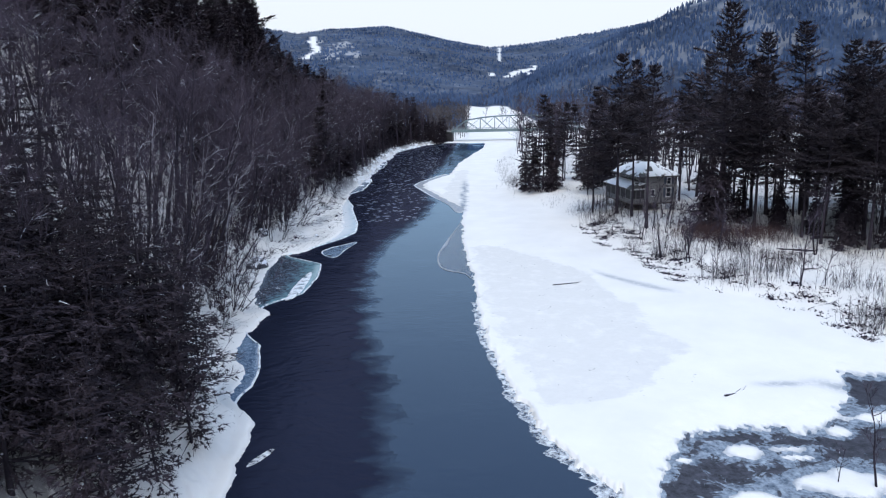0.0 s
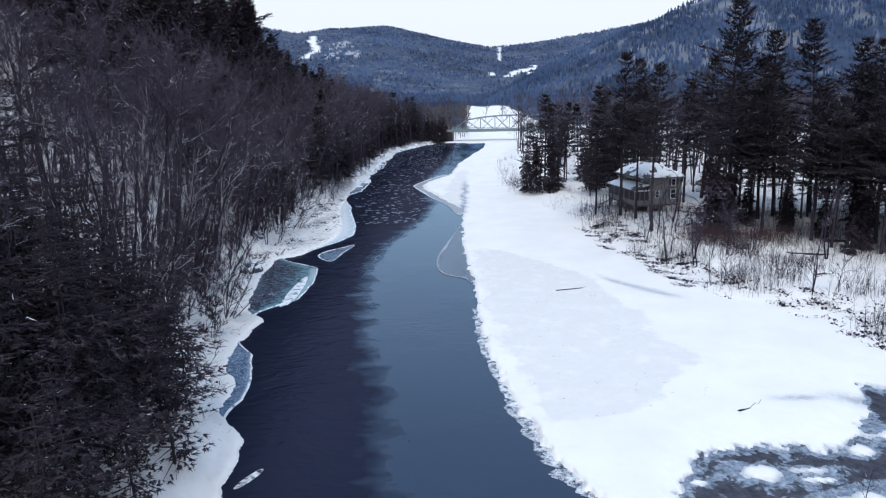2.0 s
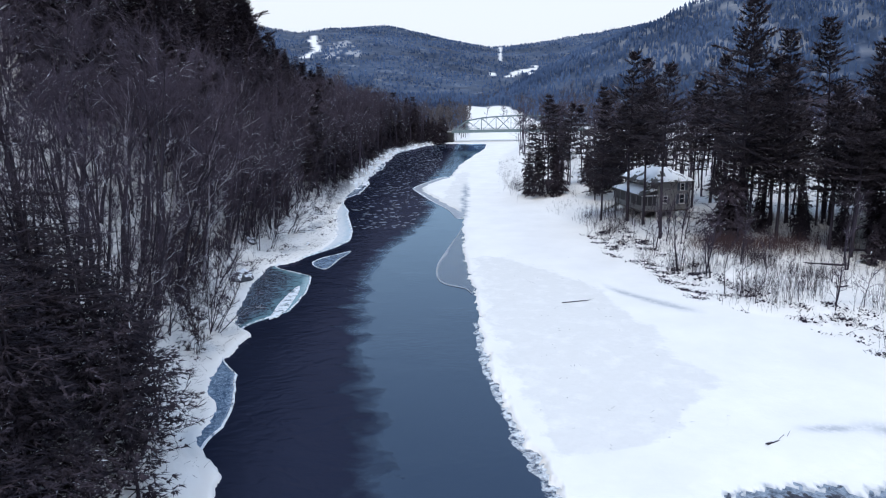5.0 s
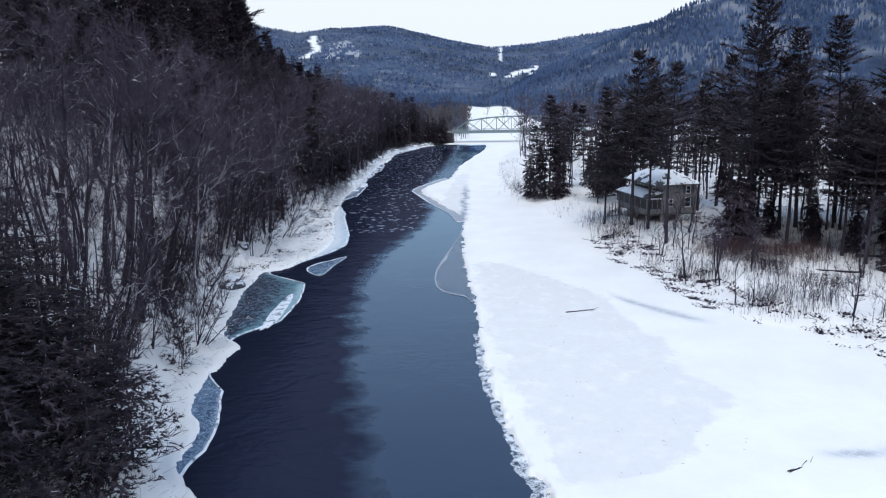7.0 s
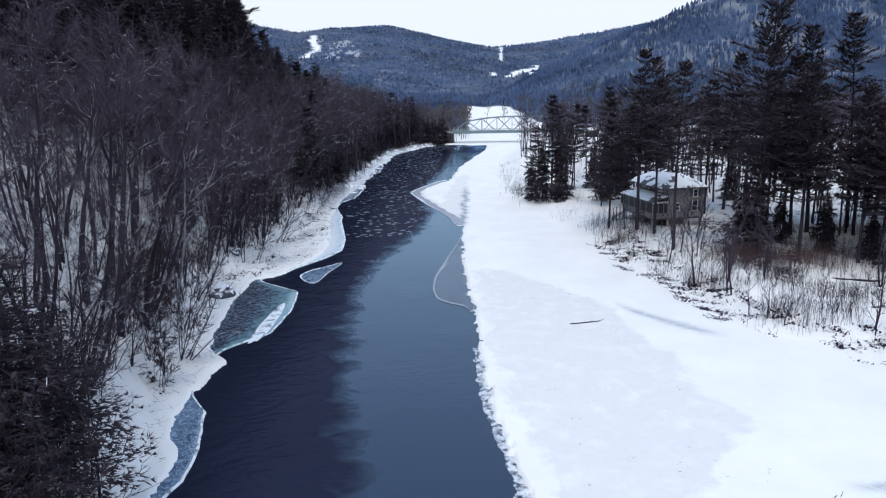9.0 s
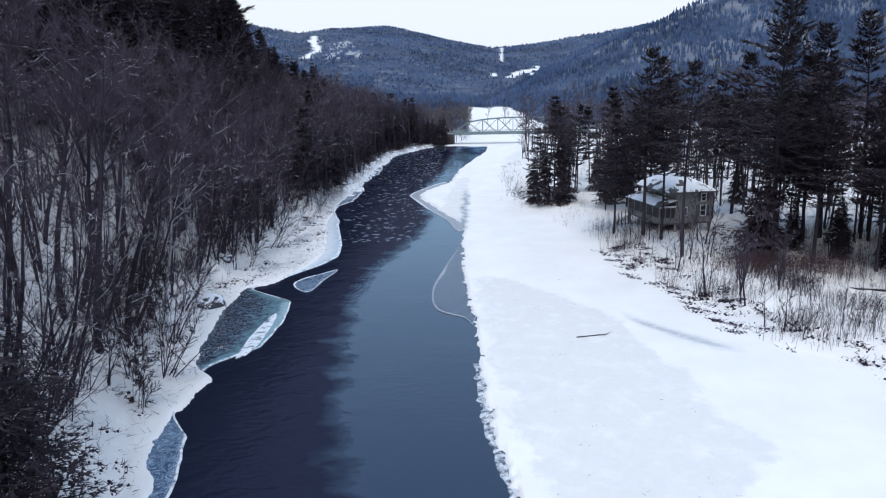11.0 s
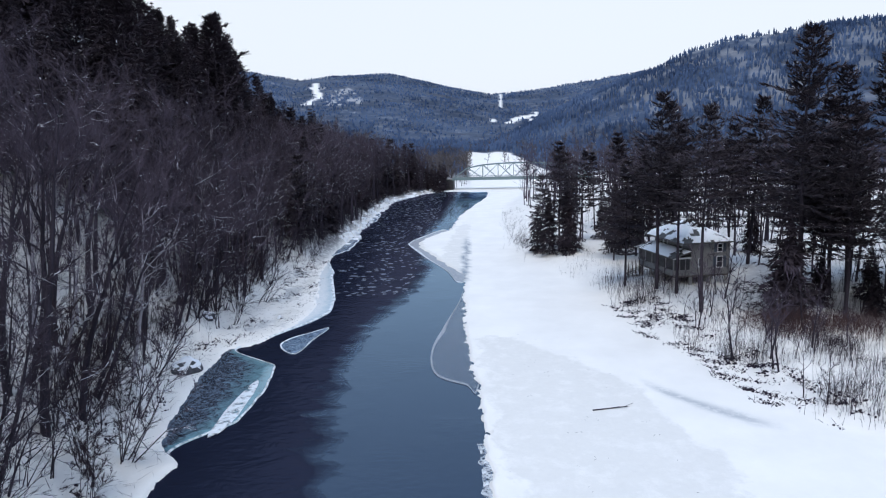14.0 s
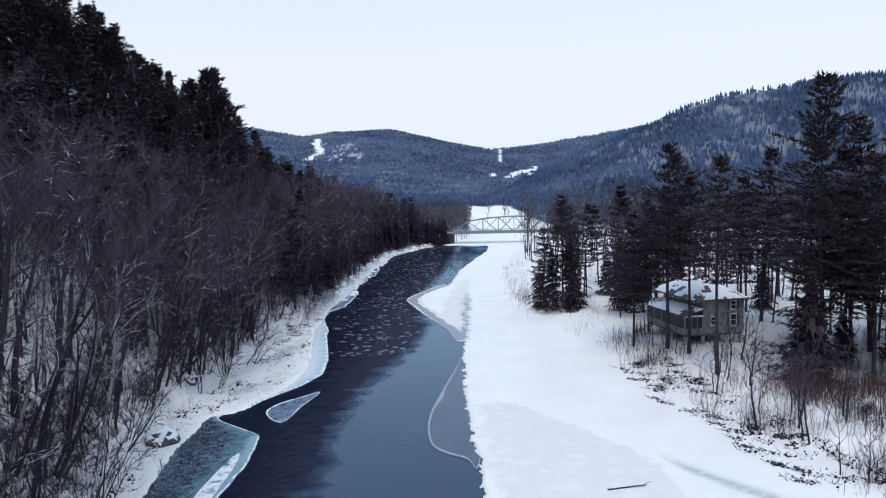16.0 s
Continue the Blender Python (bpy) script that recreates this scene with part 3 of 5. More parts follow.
def curve_pts(rng, p, d, length, n, wander, lift):
    pts = [p.copy()]
    for _ in range(n):
        d = rnd_dir(rng, d, wander)
        d.z += lift
        d.normalize()
        p = p + d * (length / n)
        pts.append(p)
    return pts


def along(pts, t):
    k = t * (len(pts) - 1)
    i = min(int(k), len(pts) - 2)
    return pts[i].lerp(pts[i + 1], k - i), (pts[i + 1] - pts[i]).normalized()


def bare_tree_lumps(seed, h, lean=0.0, limbs=12, branches=6, twigs=8, low=0.30, forks=1, slim=False, bold=False):
    """A leafless tree: tapered stem, limbs that climb and arch, forked branches, fine twigs."""
    rng = random.Random(seed)
    wood, fine = Lump(), Lump()
    for f in range(forks):
        d = Vector((lean + (rng.uniform(-0.22, 0.22) if forks > 1 else 0), rng.uniform(-0.06, 0.06) + (rng.uniform(-0.2, 0.2) if forks > 1 else 0), 1)).normalized()
        hh = h * rng.uniform(0.85, 1.0)
        r0 = 0.0112 * hh * rng.uniform(0.8, 1.2) / (forks ** 0.4)
        trunk = curve_pts(rng, Vector((0.15 * f, 0.1 * f, -0.6)), d, hh, 9, 0.10, 0.035)
        wood.tube(trunk, [max(0.015, r0 * (1.15 - 1.08 * k / 9)) for k in range(10)], 6)
        for k in range(limbs):
            t = low + (0.97 - low) * (k + rng.random()) / limbs
            p, td = along(trunk, t)
            a = rng.uniform(0, 2 * math.pi)
            out = Vector((math.cos(a), math.sin(a), rng.uniform(0.25, 1.0) + 0.5 * t)).normalized()
            ln = hh * rng.uniform(0.18, 0.46) * (1.15 - 0.65 * t)
            limb = curve_pts(rng, p, out, ln, 5, 0.24, rng.uniform(-0.10, 0.10))
            rl = max(0.026, r0 * (1.05 - t) * 0.58)
            (fine if slim else wood).tube(limb, [rl * (1 - 0.85 * q / 5) for q in range(6)], 3 if slim else 4)
            for _ in range(branches):
                p2, d2 = along(limb, rng.uniform(0.25, 1.0))
                br = curve_pts(rng, p2, rnd_dir(rng, d2, 0.55 if bold else 0.7), ln * (rng.uniform(0.3, 0.7) if bold else rng.uniform(0.25, 0.6)), 2, 0.22, 0.05 if bold else 0.08)
                (wood if bold else fine).tube(br, [max(0.028 if bold else 0.018, rl * 0.4), 0.020 if bold else 0.014, 0.007], 3)
                for _ in range(twigs):
                    p3, d3 = along(br, rng.uniform(0.15, 1.0))
                    v3 = rnd_dir(rng, d3 + Vector((0, 0, 0.15)), 0.7)
                    fine.blade(p3, p3 + v3 * rng.uniform(0.5, 1.6) * (hh / 16), rnd_dir(rng, v3.orthogonal().normalized(), 0.6) * 0.015)
    return wood, fine


def conifer_lumps(seed, h, bare, rmax, kind, fine=False, far=False):
    """kind pine: open layered plumes on a long stem; kind hemlock: dense cone with drooping sprays."""
    rng = random.Random(seed)
    wood, crown = Lump(), Lump()
    trunk = curve_pts(rng, Vector((0, 0, -0.6)), Vector((rng.uniform(-0.02, 0.02), rng.uniform(-0.02, 0.02), 1)).normalized(), h + 0.4, 10, 0.025, 0.02)
    r0 = 0.0098 * h
    wood.tube(trunk, [max(0.02, r0 * (1.2 if k == 0 else 1.06 - k / 10)) for k in range(11)], 8)
    pine = kind == "pine"
    z = bare * h
    while z < h * 0.985:
        t = z / h
        u = max(0.0, (t - bare) / (1 - bare))
        if pine:
            prof = min(1.0, 0.50 + 1.5 * u) * (1 - u ** 1.5) * (0.86 + 0.22 * math.sin(z * 1.35 + seed)) + 0.07
        else:
            prof = (1 - u) ** (0.7 if fine else 0.95) * (0.72 + 0.28 * math.sin(z * 1.9 + seed)) + 0.05
        p, _ = along(trunk, (z + 0.6) / (h + 0.6) if z + 0.6 < h else 0.99)
        count = rng.choice((5, 6, 6, 7)) if pine else rng.choice((4, 5, 6))
        a0 = rng.uniform(0, 6.28)
        for k in range(count):
            if pine and rng.random() < 0.12:
                continue
            a = a0 + 6.283 * k / count + rng.uniform(-0.4, 0.4)
            ln = rmax * prof * (rng.uniform(0.3, 1.25) if pine else rng.uniform(0.35, 1.25))
            if ln < 0.25:
                ln = 0.25
            rise = (0.05 + 0.6 * u ** 2 + rng.uniform(-0.12, 0.16)) if pine else (0.25 * u - (0.06 if fine else 0.20) + rng.uniform(-0.14, 0.14))
            d = Vector((math.cos(a), math.sin(a), rise)).normalized()
            br = curve_pts(rng, p, d, ln, 3, 0.08, 0.05 if pine else -0.05)
            wood.spike(br[0], br[3], max(0.03, 0.018 * ln))
            n = max(4, int(ln * (1.7 if far else 3.7 if pine else 2.6 if fine else 1.05)))
            for q in range(n):
                s = 0.15 + 0.86 * (q + rng.random()) / n
                c, dd = along(br, min(1, s))
                side = Vector((-dd.y, dd.x, 0)).normalized()
                reach = ln * (0.27 * (1.35 - s) if pine else 0.24 * (1.15 - s)) * 1.6 + 0.2
                for sg in (-1, 1):
                    off = side * sg * reach * rng.random()
                    base = c + off + dd * abs(off.length) * 0.4 + Vector((0, 0, rng.uniform(-0.1, 0.12)))
                    for _ in range(6 if fine else 4 if pine else 3):
                        v = (dd * rng.uniform(0.2, 1) + side * sg * rng.uniform(-0.5, 1.0) + Vector((0, 0, rng.uniform(-0.25, 0.3) if pine else rng.uniform(-0.35, 0.25) if fine else rng.uniform(-0.65, 0.15)))).normalized()
                        w = rng.uniform(0.4, 0.85) if pine else rng.uniform(0.6, 1.15)
                        sd = v.cross(Vector((rng.uniform(-0.6, 0.6), rng.uniform(-0.6, 0.6), 1))).normalized() * (rng.uniform(0.06, 0.15) if pine else rng.uniform(0.12, 0.24))
                        if not pine:
                            tip = max(0.3, min(1.0, 2.4 * (1 - u)))
                            w, sd = w * tip, sd * tip
                        if far:
                            w, sd = w * 1.3, sd * 1.6
                        if fine:
                            w, sd = w * 0.40, sd * 0.30
                        crown.blade(base - v * 0.1, base + v * w, sd)
        z += ((rng.uniform(0.9, 1.7) if far else rng.uniform(0.65, 1.35)) if pine else rng.uniform(0.5, 0.95) if fine else rng.uniform(0.42, 0.66)) * (0.75 if u > 0.8 else 1)
    return wood, crown


def tree_master(name, lumps, mats, label, category, group):
    ob = empty(name, Matrix.Identity(4), label, category, group)
    lumps[0].object("trunk", mats[0], ob, True)
    lumps[1].object("crown", mats[1], ob)
    return ob


def at_ground(x, y, turn=0.0, size=1.0, sink=0.05, tall=1.0):
    return Matrix.Translation((x, y, height(x, y) - sink)) @ Matrix.Rotation(turn, 4, "Z") @ Matrix.Diagonal((size, size, size * tall, 1))


SKYLINE_AZ = [-90, -32, -28, -24.8, -22, -20.2, -18.5, -17, -16.2, -14.9, -13.8, -12.1, -10.8, -8.4, -5.6, -3.4, -1.8, 0]
SKYLINE_EL = [24, 16.7, 15, 11.4, 10.1, 11.2, 7.6, 6.6, 4.4, 3.8, 2.9, 3.8, 2.4, 1.9, 1.25, 0.5, -1.2, -1.4]


def view_skyline(x, y):
    """Treetop limit of the left slope: its skyline, as bearing and slope from the camera's last position."""
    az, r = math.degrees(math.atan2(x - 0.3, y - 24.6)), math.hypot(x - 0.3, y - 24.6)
    return 19.3 + r * math.tan(radians(float(np.interp(az, SKYLINE_AZ, SKYLINE_EL))))


rcan = random.Random(404)


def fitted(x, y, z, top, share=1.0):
    """The share of its height that a tree on the left slope keeps, to fit the skyline the camera sees."""
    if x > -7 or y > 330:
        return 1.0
    return min(1.0, max(0.3, (19.3 + (view_skyline(x, y) - 19.3) * (share if view_skyline(x, y) > 19.3 else 1) - rcan.uniform(0, 2.5) - z) / top))


class Grove:
    """Masters of one kind of tree; the first use moves the master, further uses copy it."""

    def __init__(self, masters, share=1.0):
        self.masters, self.used, self.share = masters, set(), share
        self.tall = {ob.name: max(v.co.z for c in ob.children for v in c.data.vertices) for ob in masters}

    def plant(self, k, m, label=""):
        ob = self.masters[k % len(self.masters)]
        p = m.translation
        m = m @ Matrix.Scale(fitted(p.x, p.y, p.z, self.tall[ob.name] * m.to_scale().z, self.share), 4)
        if ob.name in self.used:
            ob = copy_thing(ob, m)
        else:
            self.used.add(ob.name)
            ob.matrix_basis = m
        return tagged(ob, label)


PINES = [(29, 0.22, 7.4, 3), (26, 0.30, 6.8, 5), (23, 0.32, 6.2, 8), (20, 0.26, 5.6, 11), (27, 0.42, 6.2, 14)]
pine_grove = Grove([tree_master("pine_tree", conifer_lumps(s, h, b, r, "pine"), (M_PINEBARK, M_NEEDLE),
                                "tall dark green white pine with layered boughs", "tree", "pines by the river") for h, b, r, s in PINES])
far_grove = Grove([tree_master("pine_tree", conifer_lumps(s, h, b, r, "pine", False, True), (M_PINEBARK, M_NEEDLE),
                               "dark white pine with layered boughs among the woods", "tree", "pines by the river") for h, b, r, s in PINES[1:4]])
HEMS = [(19, 0.10, 5.2, 21), (16, 0.08, 4.7, 24), (11, 0.06, 3.8, 27)]
hem_grove = Grove([tree_master("hemlock_tree", conifer_lumps(s, h, b, r, "hemlock"), (M_PINEBARK, M_HEMLOCK),
                               "dense dark hemlock with drooping sprays", "tree", "hemlocks of the valley") for h, b, r, s in HEMS])
BARES = [(17, 0.0, 12, 0.40, 1, 31), (19, 0.08, 13, 0.46, 1, 33), (15, -0.1, 11, 0.36, 1, 36), (16, 0.05, 8, 0.40, 2, 38), (13, 0.12, 11, 0.34, 1, 41), (18, 0.0, 7, 0.45, 3, 44)]
bare_grove = Grove([tree_master("bare_tree", bare_tree_lumps(s, h, ln, nl, 7 if fk == 1 else 6, 10, lo, fk), (M_BARK, M_TWIG),
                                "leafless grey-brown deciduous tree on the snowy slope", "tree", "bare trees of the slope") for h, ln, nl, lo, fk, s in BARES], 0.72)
PALES = [(15, 0.15, 9, 0.3, 1, 51), (17, 0.05, 10, 0.4, 1, 53)]
pale_grove = Grove([tree_master("sycamore_tree", bare_tree_lumps(s, h, ln, nl, 4, 5, lo, fk, False, True), (M_PALE, M_TWIG),
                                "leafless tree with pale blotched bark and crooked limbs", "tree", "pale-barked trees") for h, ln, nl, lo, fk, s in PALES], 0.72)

# pines of the right bank: (x, y, which, size)
for x, y, k, s in ((20.4, 103.4, 3, 0.80), (23.2, 99.5, 4, 0.86), (24.8, 97.2, 4, 0.84), (24.8, 89.0, 4, 0.92), (16.0, 130, 3, 1.14), (14.2, 140, 3, 0.8),
                   (34.2, 88.0, 0, 0.97), (37.0, 84.6, 1, 0.80), (40.5, 79.6, 1, 0.86), (45.0, 83.5, 0, 0.82), (49.0, 87.0, 1, 0.92), (44.5, 73, 1, 0.84), (51.0, 79.0, 2, 1.0),
                   (47.5, 71.0, 2, 0.96), (54, 92, 1, 0.95), (22.5, 119, 3, 0.72), (21.0, 139, 2, 0.7), (27.0, 121, 3, 0.9), (58, 84, 0, 0.85), (61, 97, 1, 1.0), (41, 95, 2, 0.95),
                   (46.5, 77.5, 0, 0.8), (53, 69.5, 1, 0.85), (47.5, 93, 3, 1.1),
                   (38.5, 92, 1, 0.95), (43.5, 96, 0, 0.9), (49.5, 98, 0, 0.95), (54.5, 85, 1, 1.0), (58.5, 90, 0, 1.0), (63, 86, 1, 1.0), (37.5, 98, 2, 1.0), (56, 99, 1, 1.0), (36, 111, 1, 0.95), (31, 118, 2, 1.0), (42, 104, 1, 0.95), (39.5, 113, 2, 1.0), (26, 116, 3, 1.0)):
    pine_grove.plant(k, at_ground(x, y, x * 1.7 + y, s))
for x, y, k, s in ((31.8, 85.4, 2, 0.95), (14.5, 130.5, 1, 0.66), (17.8, 132.0, 0, 0.64), (44.0, 76.0, 2, 0.6), (50.5, 75.0, 2, 0.7), (43.0, 82.0, 2, 0.55), (37.5, 90.5, 2, 0.6), (52, 88, 1, 0.6), (48.0, 84.0, 2, 0.7), (40.5, 86.0, 2, 0.45), (47.0, 74.0, 2, 0.5), (23.5, 125, 1, 0.9), (17.2, 127, 2, 0.9), (27.0, 131, 1, 1.0), (13.2, 135.0, 2, 0.8), (56, 76, 2, 0.9),
                   (41.5, 73.5, 2, 0.4), (43, 91, 2, 0.6), (40, 101, 1, 0.6)):
    hem_grove.plant(k, at_ground(x, y, x + y, s))


rp = random.Random(9)
for _ in range(46):
    y = rp.uniform(95, 230)
    x = float(BANK_RIGHT(y)) + 14 + rp.random() ** 1.3 * 60
    if math.hypot(x - 29, y - 104) > 13 and not (x < 40 and y < 112):
        (far_grove if rp.random() < 0.6 else hem_grove).plant(rp.randrange(1, 4), at_ground(x, y, x, rp.uniform(0.7, 0.95)))


for _ in range(10):
    y = rp.uniform(66, 112)
    x = float(BANK_RIGHT(y)) + 17 + rp.random() * 30
    if x > 40 and not (y < 72 and x < 46):
        pine_grove.plant(rp.choice((4, 1, 0, 2)), at_ground(x, y, x, rp.uniform(0.7, 0.95)))


# ---- the wooded slope ----
def slope_spots(seed, n, ylo, yhi, dlo, dhi, gap):
    rng, spots = random.Random(seed), []
    tries = 0
    while len(spots) < n and tries < n * 40:
        tries += 1
        y = ylo + (yhi - ylo) * rng.random()
        d = dlo + (dhi - dlo) * rng.random()
        x = float(SNOW_LEFT(y)) - d - max(0.0, float(CLEAR_LEFT(y)) - 4.5)
        if all((x - a) ** 2 + (y - b) ** 2 > gap * gap for a, b in spots):
            spots.append((x, y))
    return spots


NEARS = [(14, 0.12, 5.2, 25), (11, 0.08, 4.6, 28), (9, 0.05, 3.9, 29)]
near_grove = Grove([tree_master("hemlock_tree", conifer_lumps(s, h, b, r, "hemlock", True), (M_PINEBARK, M_HEMLOCK),
                                "ragged dark hemlock with fine drooping sprays by the shore", "tree", "hemlocks of the valley") for h, b, r, s in NEARS])
near_grove.plant(1, at_ground(31.7, 86.0, 0.7, 1.1), "dense dark hemlock beside the cabin")
near_grove.plant(2, at_ground(31.1, 86.7, 2.0, 1.15), "dense dark hemlock beside the cabin")
rng = random.Random(5)


def leaning(x, y, turn, size, lean):
    """On the ground, tipped towards the river."""
    m = at_ground(x, y, turn, size, 0.15)
    t = Matrix.Translation(m.translation)
    return t @ Matrix.Rotation(lean, 4, "Y") @ t.inverted() @ m


for x, y in slope_spots(61, 112, 43, 84, 5.0, 30, 2.3) + slope_spots(51, 130, 84, 185, 4.5, 16, 1.8):
    low = max(0.0, 1 - (float(SNOW_LEFT(y)) - x - 4.5) / 9) * (1 if y < 130 else 0.4)
    bare_grove.plant(rng.randrange(6), leaning(x, y, rng.uniform(0, 6.28), rng.uniform(0.78, 1.12) * (1 + 0.12 * float(step01(75, 120, y))), rng.uniform(0.0, 0.08) + rng.uniform(0.05, 0.34) * low))
for x, y in slope_spots(62, 22, 58, 190, 4.5, 16, 5.0):
    pale_grove.plant(rng.randrange(2), leaning(x, y, rng.uniform(0, 6.28), rng.uniform(0.7, 1.05), rng.uniform(0.0, 0.3)))
for x, y in slope_spots(64, 34, 135, 285, 5, 30, 3.6) + slope_spots(57, 15, 92, 140, 9, 26, 4.0) + slope_spots(56, 14, 205, 288, 2.5, 12, 3.5) + slope_spots(54, 13, 62, 100, 34, 72, 5.0):
    hem_grove.plant(rng.randrange(3), at_ground(x, y, rng.uniform(0, 6), rng.uniform(0.9, 1.4), 0.2))
for x, y in slope_spots(65, 24, 26, 43, 4.8, 14, 2.1) + slope_spots(58, 17, 12, 32, 4, 14, 2.1):
    near_grove.plant(rng.randrange(3), at_ground(x, y, rng.uniform(0, 6), rng.uniform(0.7, 1.05), 0.2))


for k in range(30):
    y = rng.uniform(68, 104)
    x = rng.uniform(38, 62) if y < 90 else rng.uniform(42, 68)
    bare_grove.plant(rng.randrange(6), at_ground(x, y, rng.uniform(0, 6), rng.uniform(0.4, 0.75), 0.1), "slim leafless tree between the pines")


for x, y in slope_spots(66, 24, 24, 52, 6.0, 24, 2.4):
    bare_grove.plant(rng.randrange(6), at_ground(x, y, rng.uniform(-0.6, 0.6), rng.uniform(0.6, 0.85), 0.15))


for x, y in slope_spots(67, 70, 130, 290, 2.2, 24, 2.6):
    bare_grove.plant(rng.randrange(6), at_ground(x, y, rng.uniform(0, 6), rng.uniform(0.95, 1.4), 0.15))
LEAN_SPOTS = slope_spots(68, 24, 44, 130, 3.0, 7.5, 1.6)


for k in range(10):
    y = 23 + 2.0 * k
    near_grove.plant(2, at_ground(float(SNOW_LEFT(y)) - rng.uniform(2.6, 4.6), y, rng.uniform(0, 6), rng.uniform(0.5, 0.9), 0.2))
for x, y in slope_spots(69, 16, 88, 135, 7.5, 18, 3.5):
    hem_grove.plant(2, at_ground(x, y, rng.uniform(0, 6), rng.uniform(0.3, 0.6), 0.15))
for x, y in slope_spots(60, 16, 138, 275, 2.0, 6, 5.0):
    hem_grove.plant(2, at_ground(x, y, rng.uniform(0, 6), rng.uniform(0.35, 0.65), 0.15))

# arching shrubs along the left shore
SHRUBS = [(6.5, 4, 0.12, 96), (5.0, 5, 0.15, 97), (7.5, 3, 0.2, 98)]
shrub_grove = Grove([tree_master("shrub", bare_tree_lumps(s, h, ln, 5, 4, 6, 0.25, fk), (M_BARK, M_TWIG),
                                 "many-stemmed leafless shrub arching from the snowy shore", "shrub", "shrubs of the shore") for h, fk, ln, s in SHRUBS])
for k, (x, y) in enumerate(slope_spots(59, 26, 36, 132, 2.6, 7.0, 2.2) + slope_spots(47, 14, 36, 60, 3.0, 10, 2.0)):
    shrub_grove.plant(k, leaning(x, y, rng.uniform(0, 6.28), rng.uniform(0.7, 1.25), rng.uniform(0.15, 0.6)))

BUSHES = [(6.0, 4, 201), (7.5, 3, 202), (4.8, 5, 203)]
bush_grove = Grove([tree_master("beech_bush", bare_tree_lumps(s, h, 0.05, 7, 6, 11, 0.15, fk), (M_BARK, M_BEECH),
                                "dense twiggy brown young beech at the foot of the slope", "shrub", "young beeches of the slope") for h, fk, s in BUSHES])
for k, (x, y) in enumerate(slope_spots(50, 15, 54, 82, 3.0, 7.5, 2.2) + slope_spots(49, 14, 82, 135, 3.5, 8, 2.6)):
    bush_grove.plant(k, at_ground(x, y, rng.uniform(0, 6.28), rng.uniform(0.75, 1.25), 0.1))

for x, y in slope_spots(55, 8, 42, 51, 6.5, 15, 2.0):
    near_grove.plant(2, at_ground(x, y, rng.uniform(0, 6), rng.uniform(0.4, 0.65), 0.2))

for x, y in slope_spots(53, 30, 116, 215, 4.5, 15, 4.2) + slope_spots(52, 16, 215, 290, 4, 14, 4.5):
    if rng.random() < 0.45:
        far_grove.plant(rng.randrange(3), at_ground(x, y, rng.uniform(0, 6), rng.uniform(0.88, 1.08), 0.2))
    else:
        hem_grove.plant(rng.randrange(2), at_ground(x, y, rng.uniform(0, 6), rng.uniform(1.15, 1.5), 0.2))

for k, (x, y) in enumerate(((-10, 286), (-13, 290), (-8.5, 291), (-16, 287), (-11, 295), (-7.5, 296), (-14, 297), (-18, 293), (-20, 284), (-6.5, 303), (-9, 306), (-12, 303))):
    hem_grove.plant(k, at_ground(x, y, 1.3 * k, 0.9 + 0.12 * (k % 3), 0.2), "dark hemlock at the river bend by the bridge")

for k, (x, y) in enumerate(((-39, 140), (-43, 150), (-47, 158), (-50, 145), (-45, 133), (-54, 152), (-41, 165), (-37, 153))):
    pine_grove.plant(k % 2, at_ground(x, y, 1.7 * k, 0.88 + 0.04 * (k % 3), 0.2), "tall dark pine standing above the wooded slope")

# saplings on the right bank
SAPS = [(5.0, 0.03, 91), (4.0, -0.04, 92), (6.0, 0.0, 93)]
sap_grove = Grove([tree_master("sapling", bare_tree_lumps(s, h, ln, 8, 3, 4, 0.3, 1, True), (M_BARK, M_TWIG),
                               "thin leafless sapling in the snow of the bank", "tree", "saplings on the bank") for h, ln, s in SAPS])
for k, (x, y) in enumerate(LEAN_SPOTS):
    m = at_ground(x, y, 0, rng.uniform(0.9, 1.5), 0.05) @ Matrix.Rotation(rng.uniform(0.05, 0.75), 4, "Y") @ Matrix.Rotation(rng.uniform(0, 6), 4, "Z")
    sap_grove.plant(k, m, "leafless sapling leaning from the snowy shore over the water")
for k, (x, y) in enumerate(((18.6, 31.0), (21.4, 31.6), (20.3, 30.6), (23.0, 31.4))):
    sap_grove.plant(k, at_ground(x, y, x, 0.5 + 0.1 * k, 0.05), "thin leafless sapling on a snowy islet in the slush")
for k in range(64):
    y = rng.uniform(50, 104)
    x = float(BANK_RIGHT(y)) + rng.uniform(2.0, 13)
    sap_grove.plant(k, at_ground(x, y, rng.uniform(0, 6), rng.uniform(0.55, 1.1), 0.05))


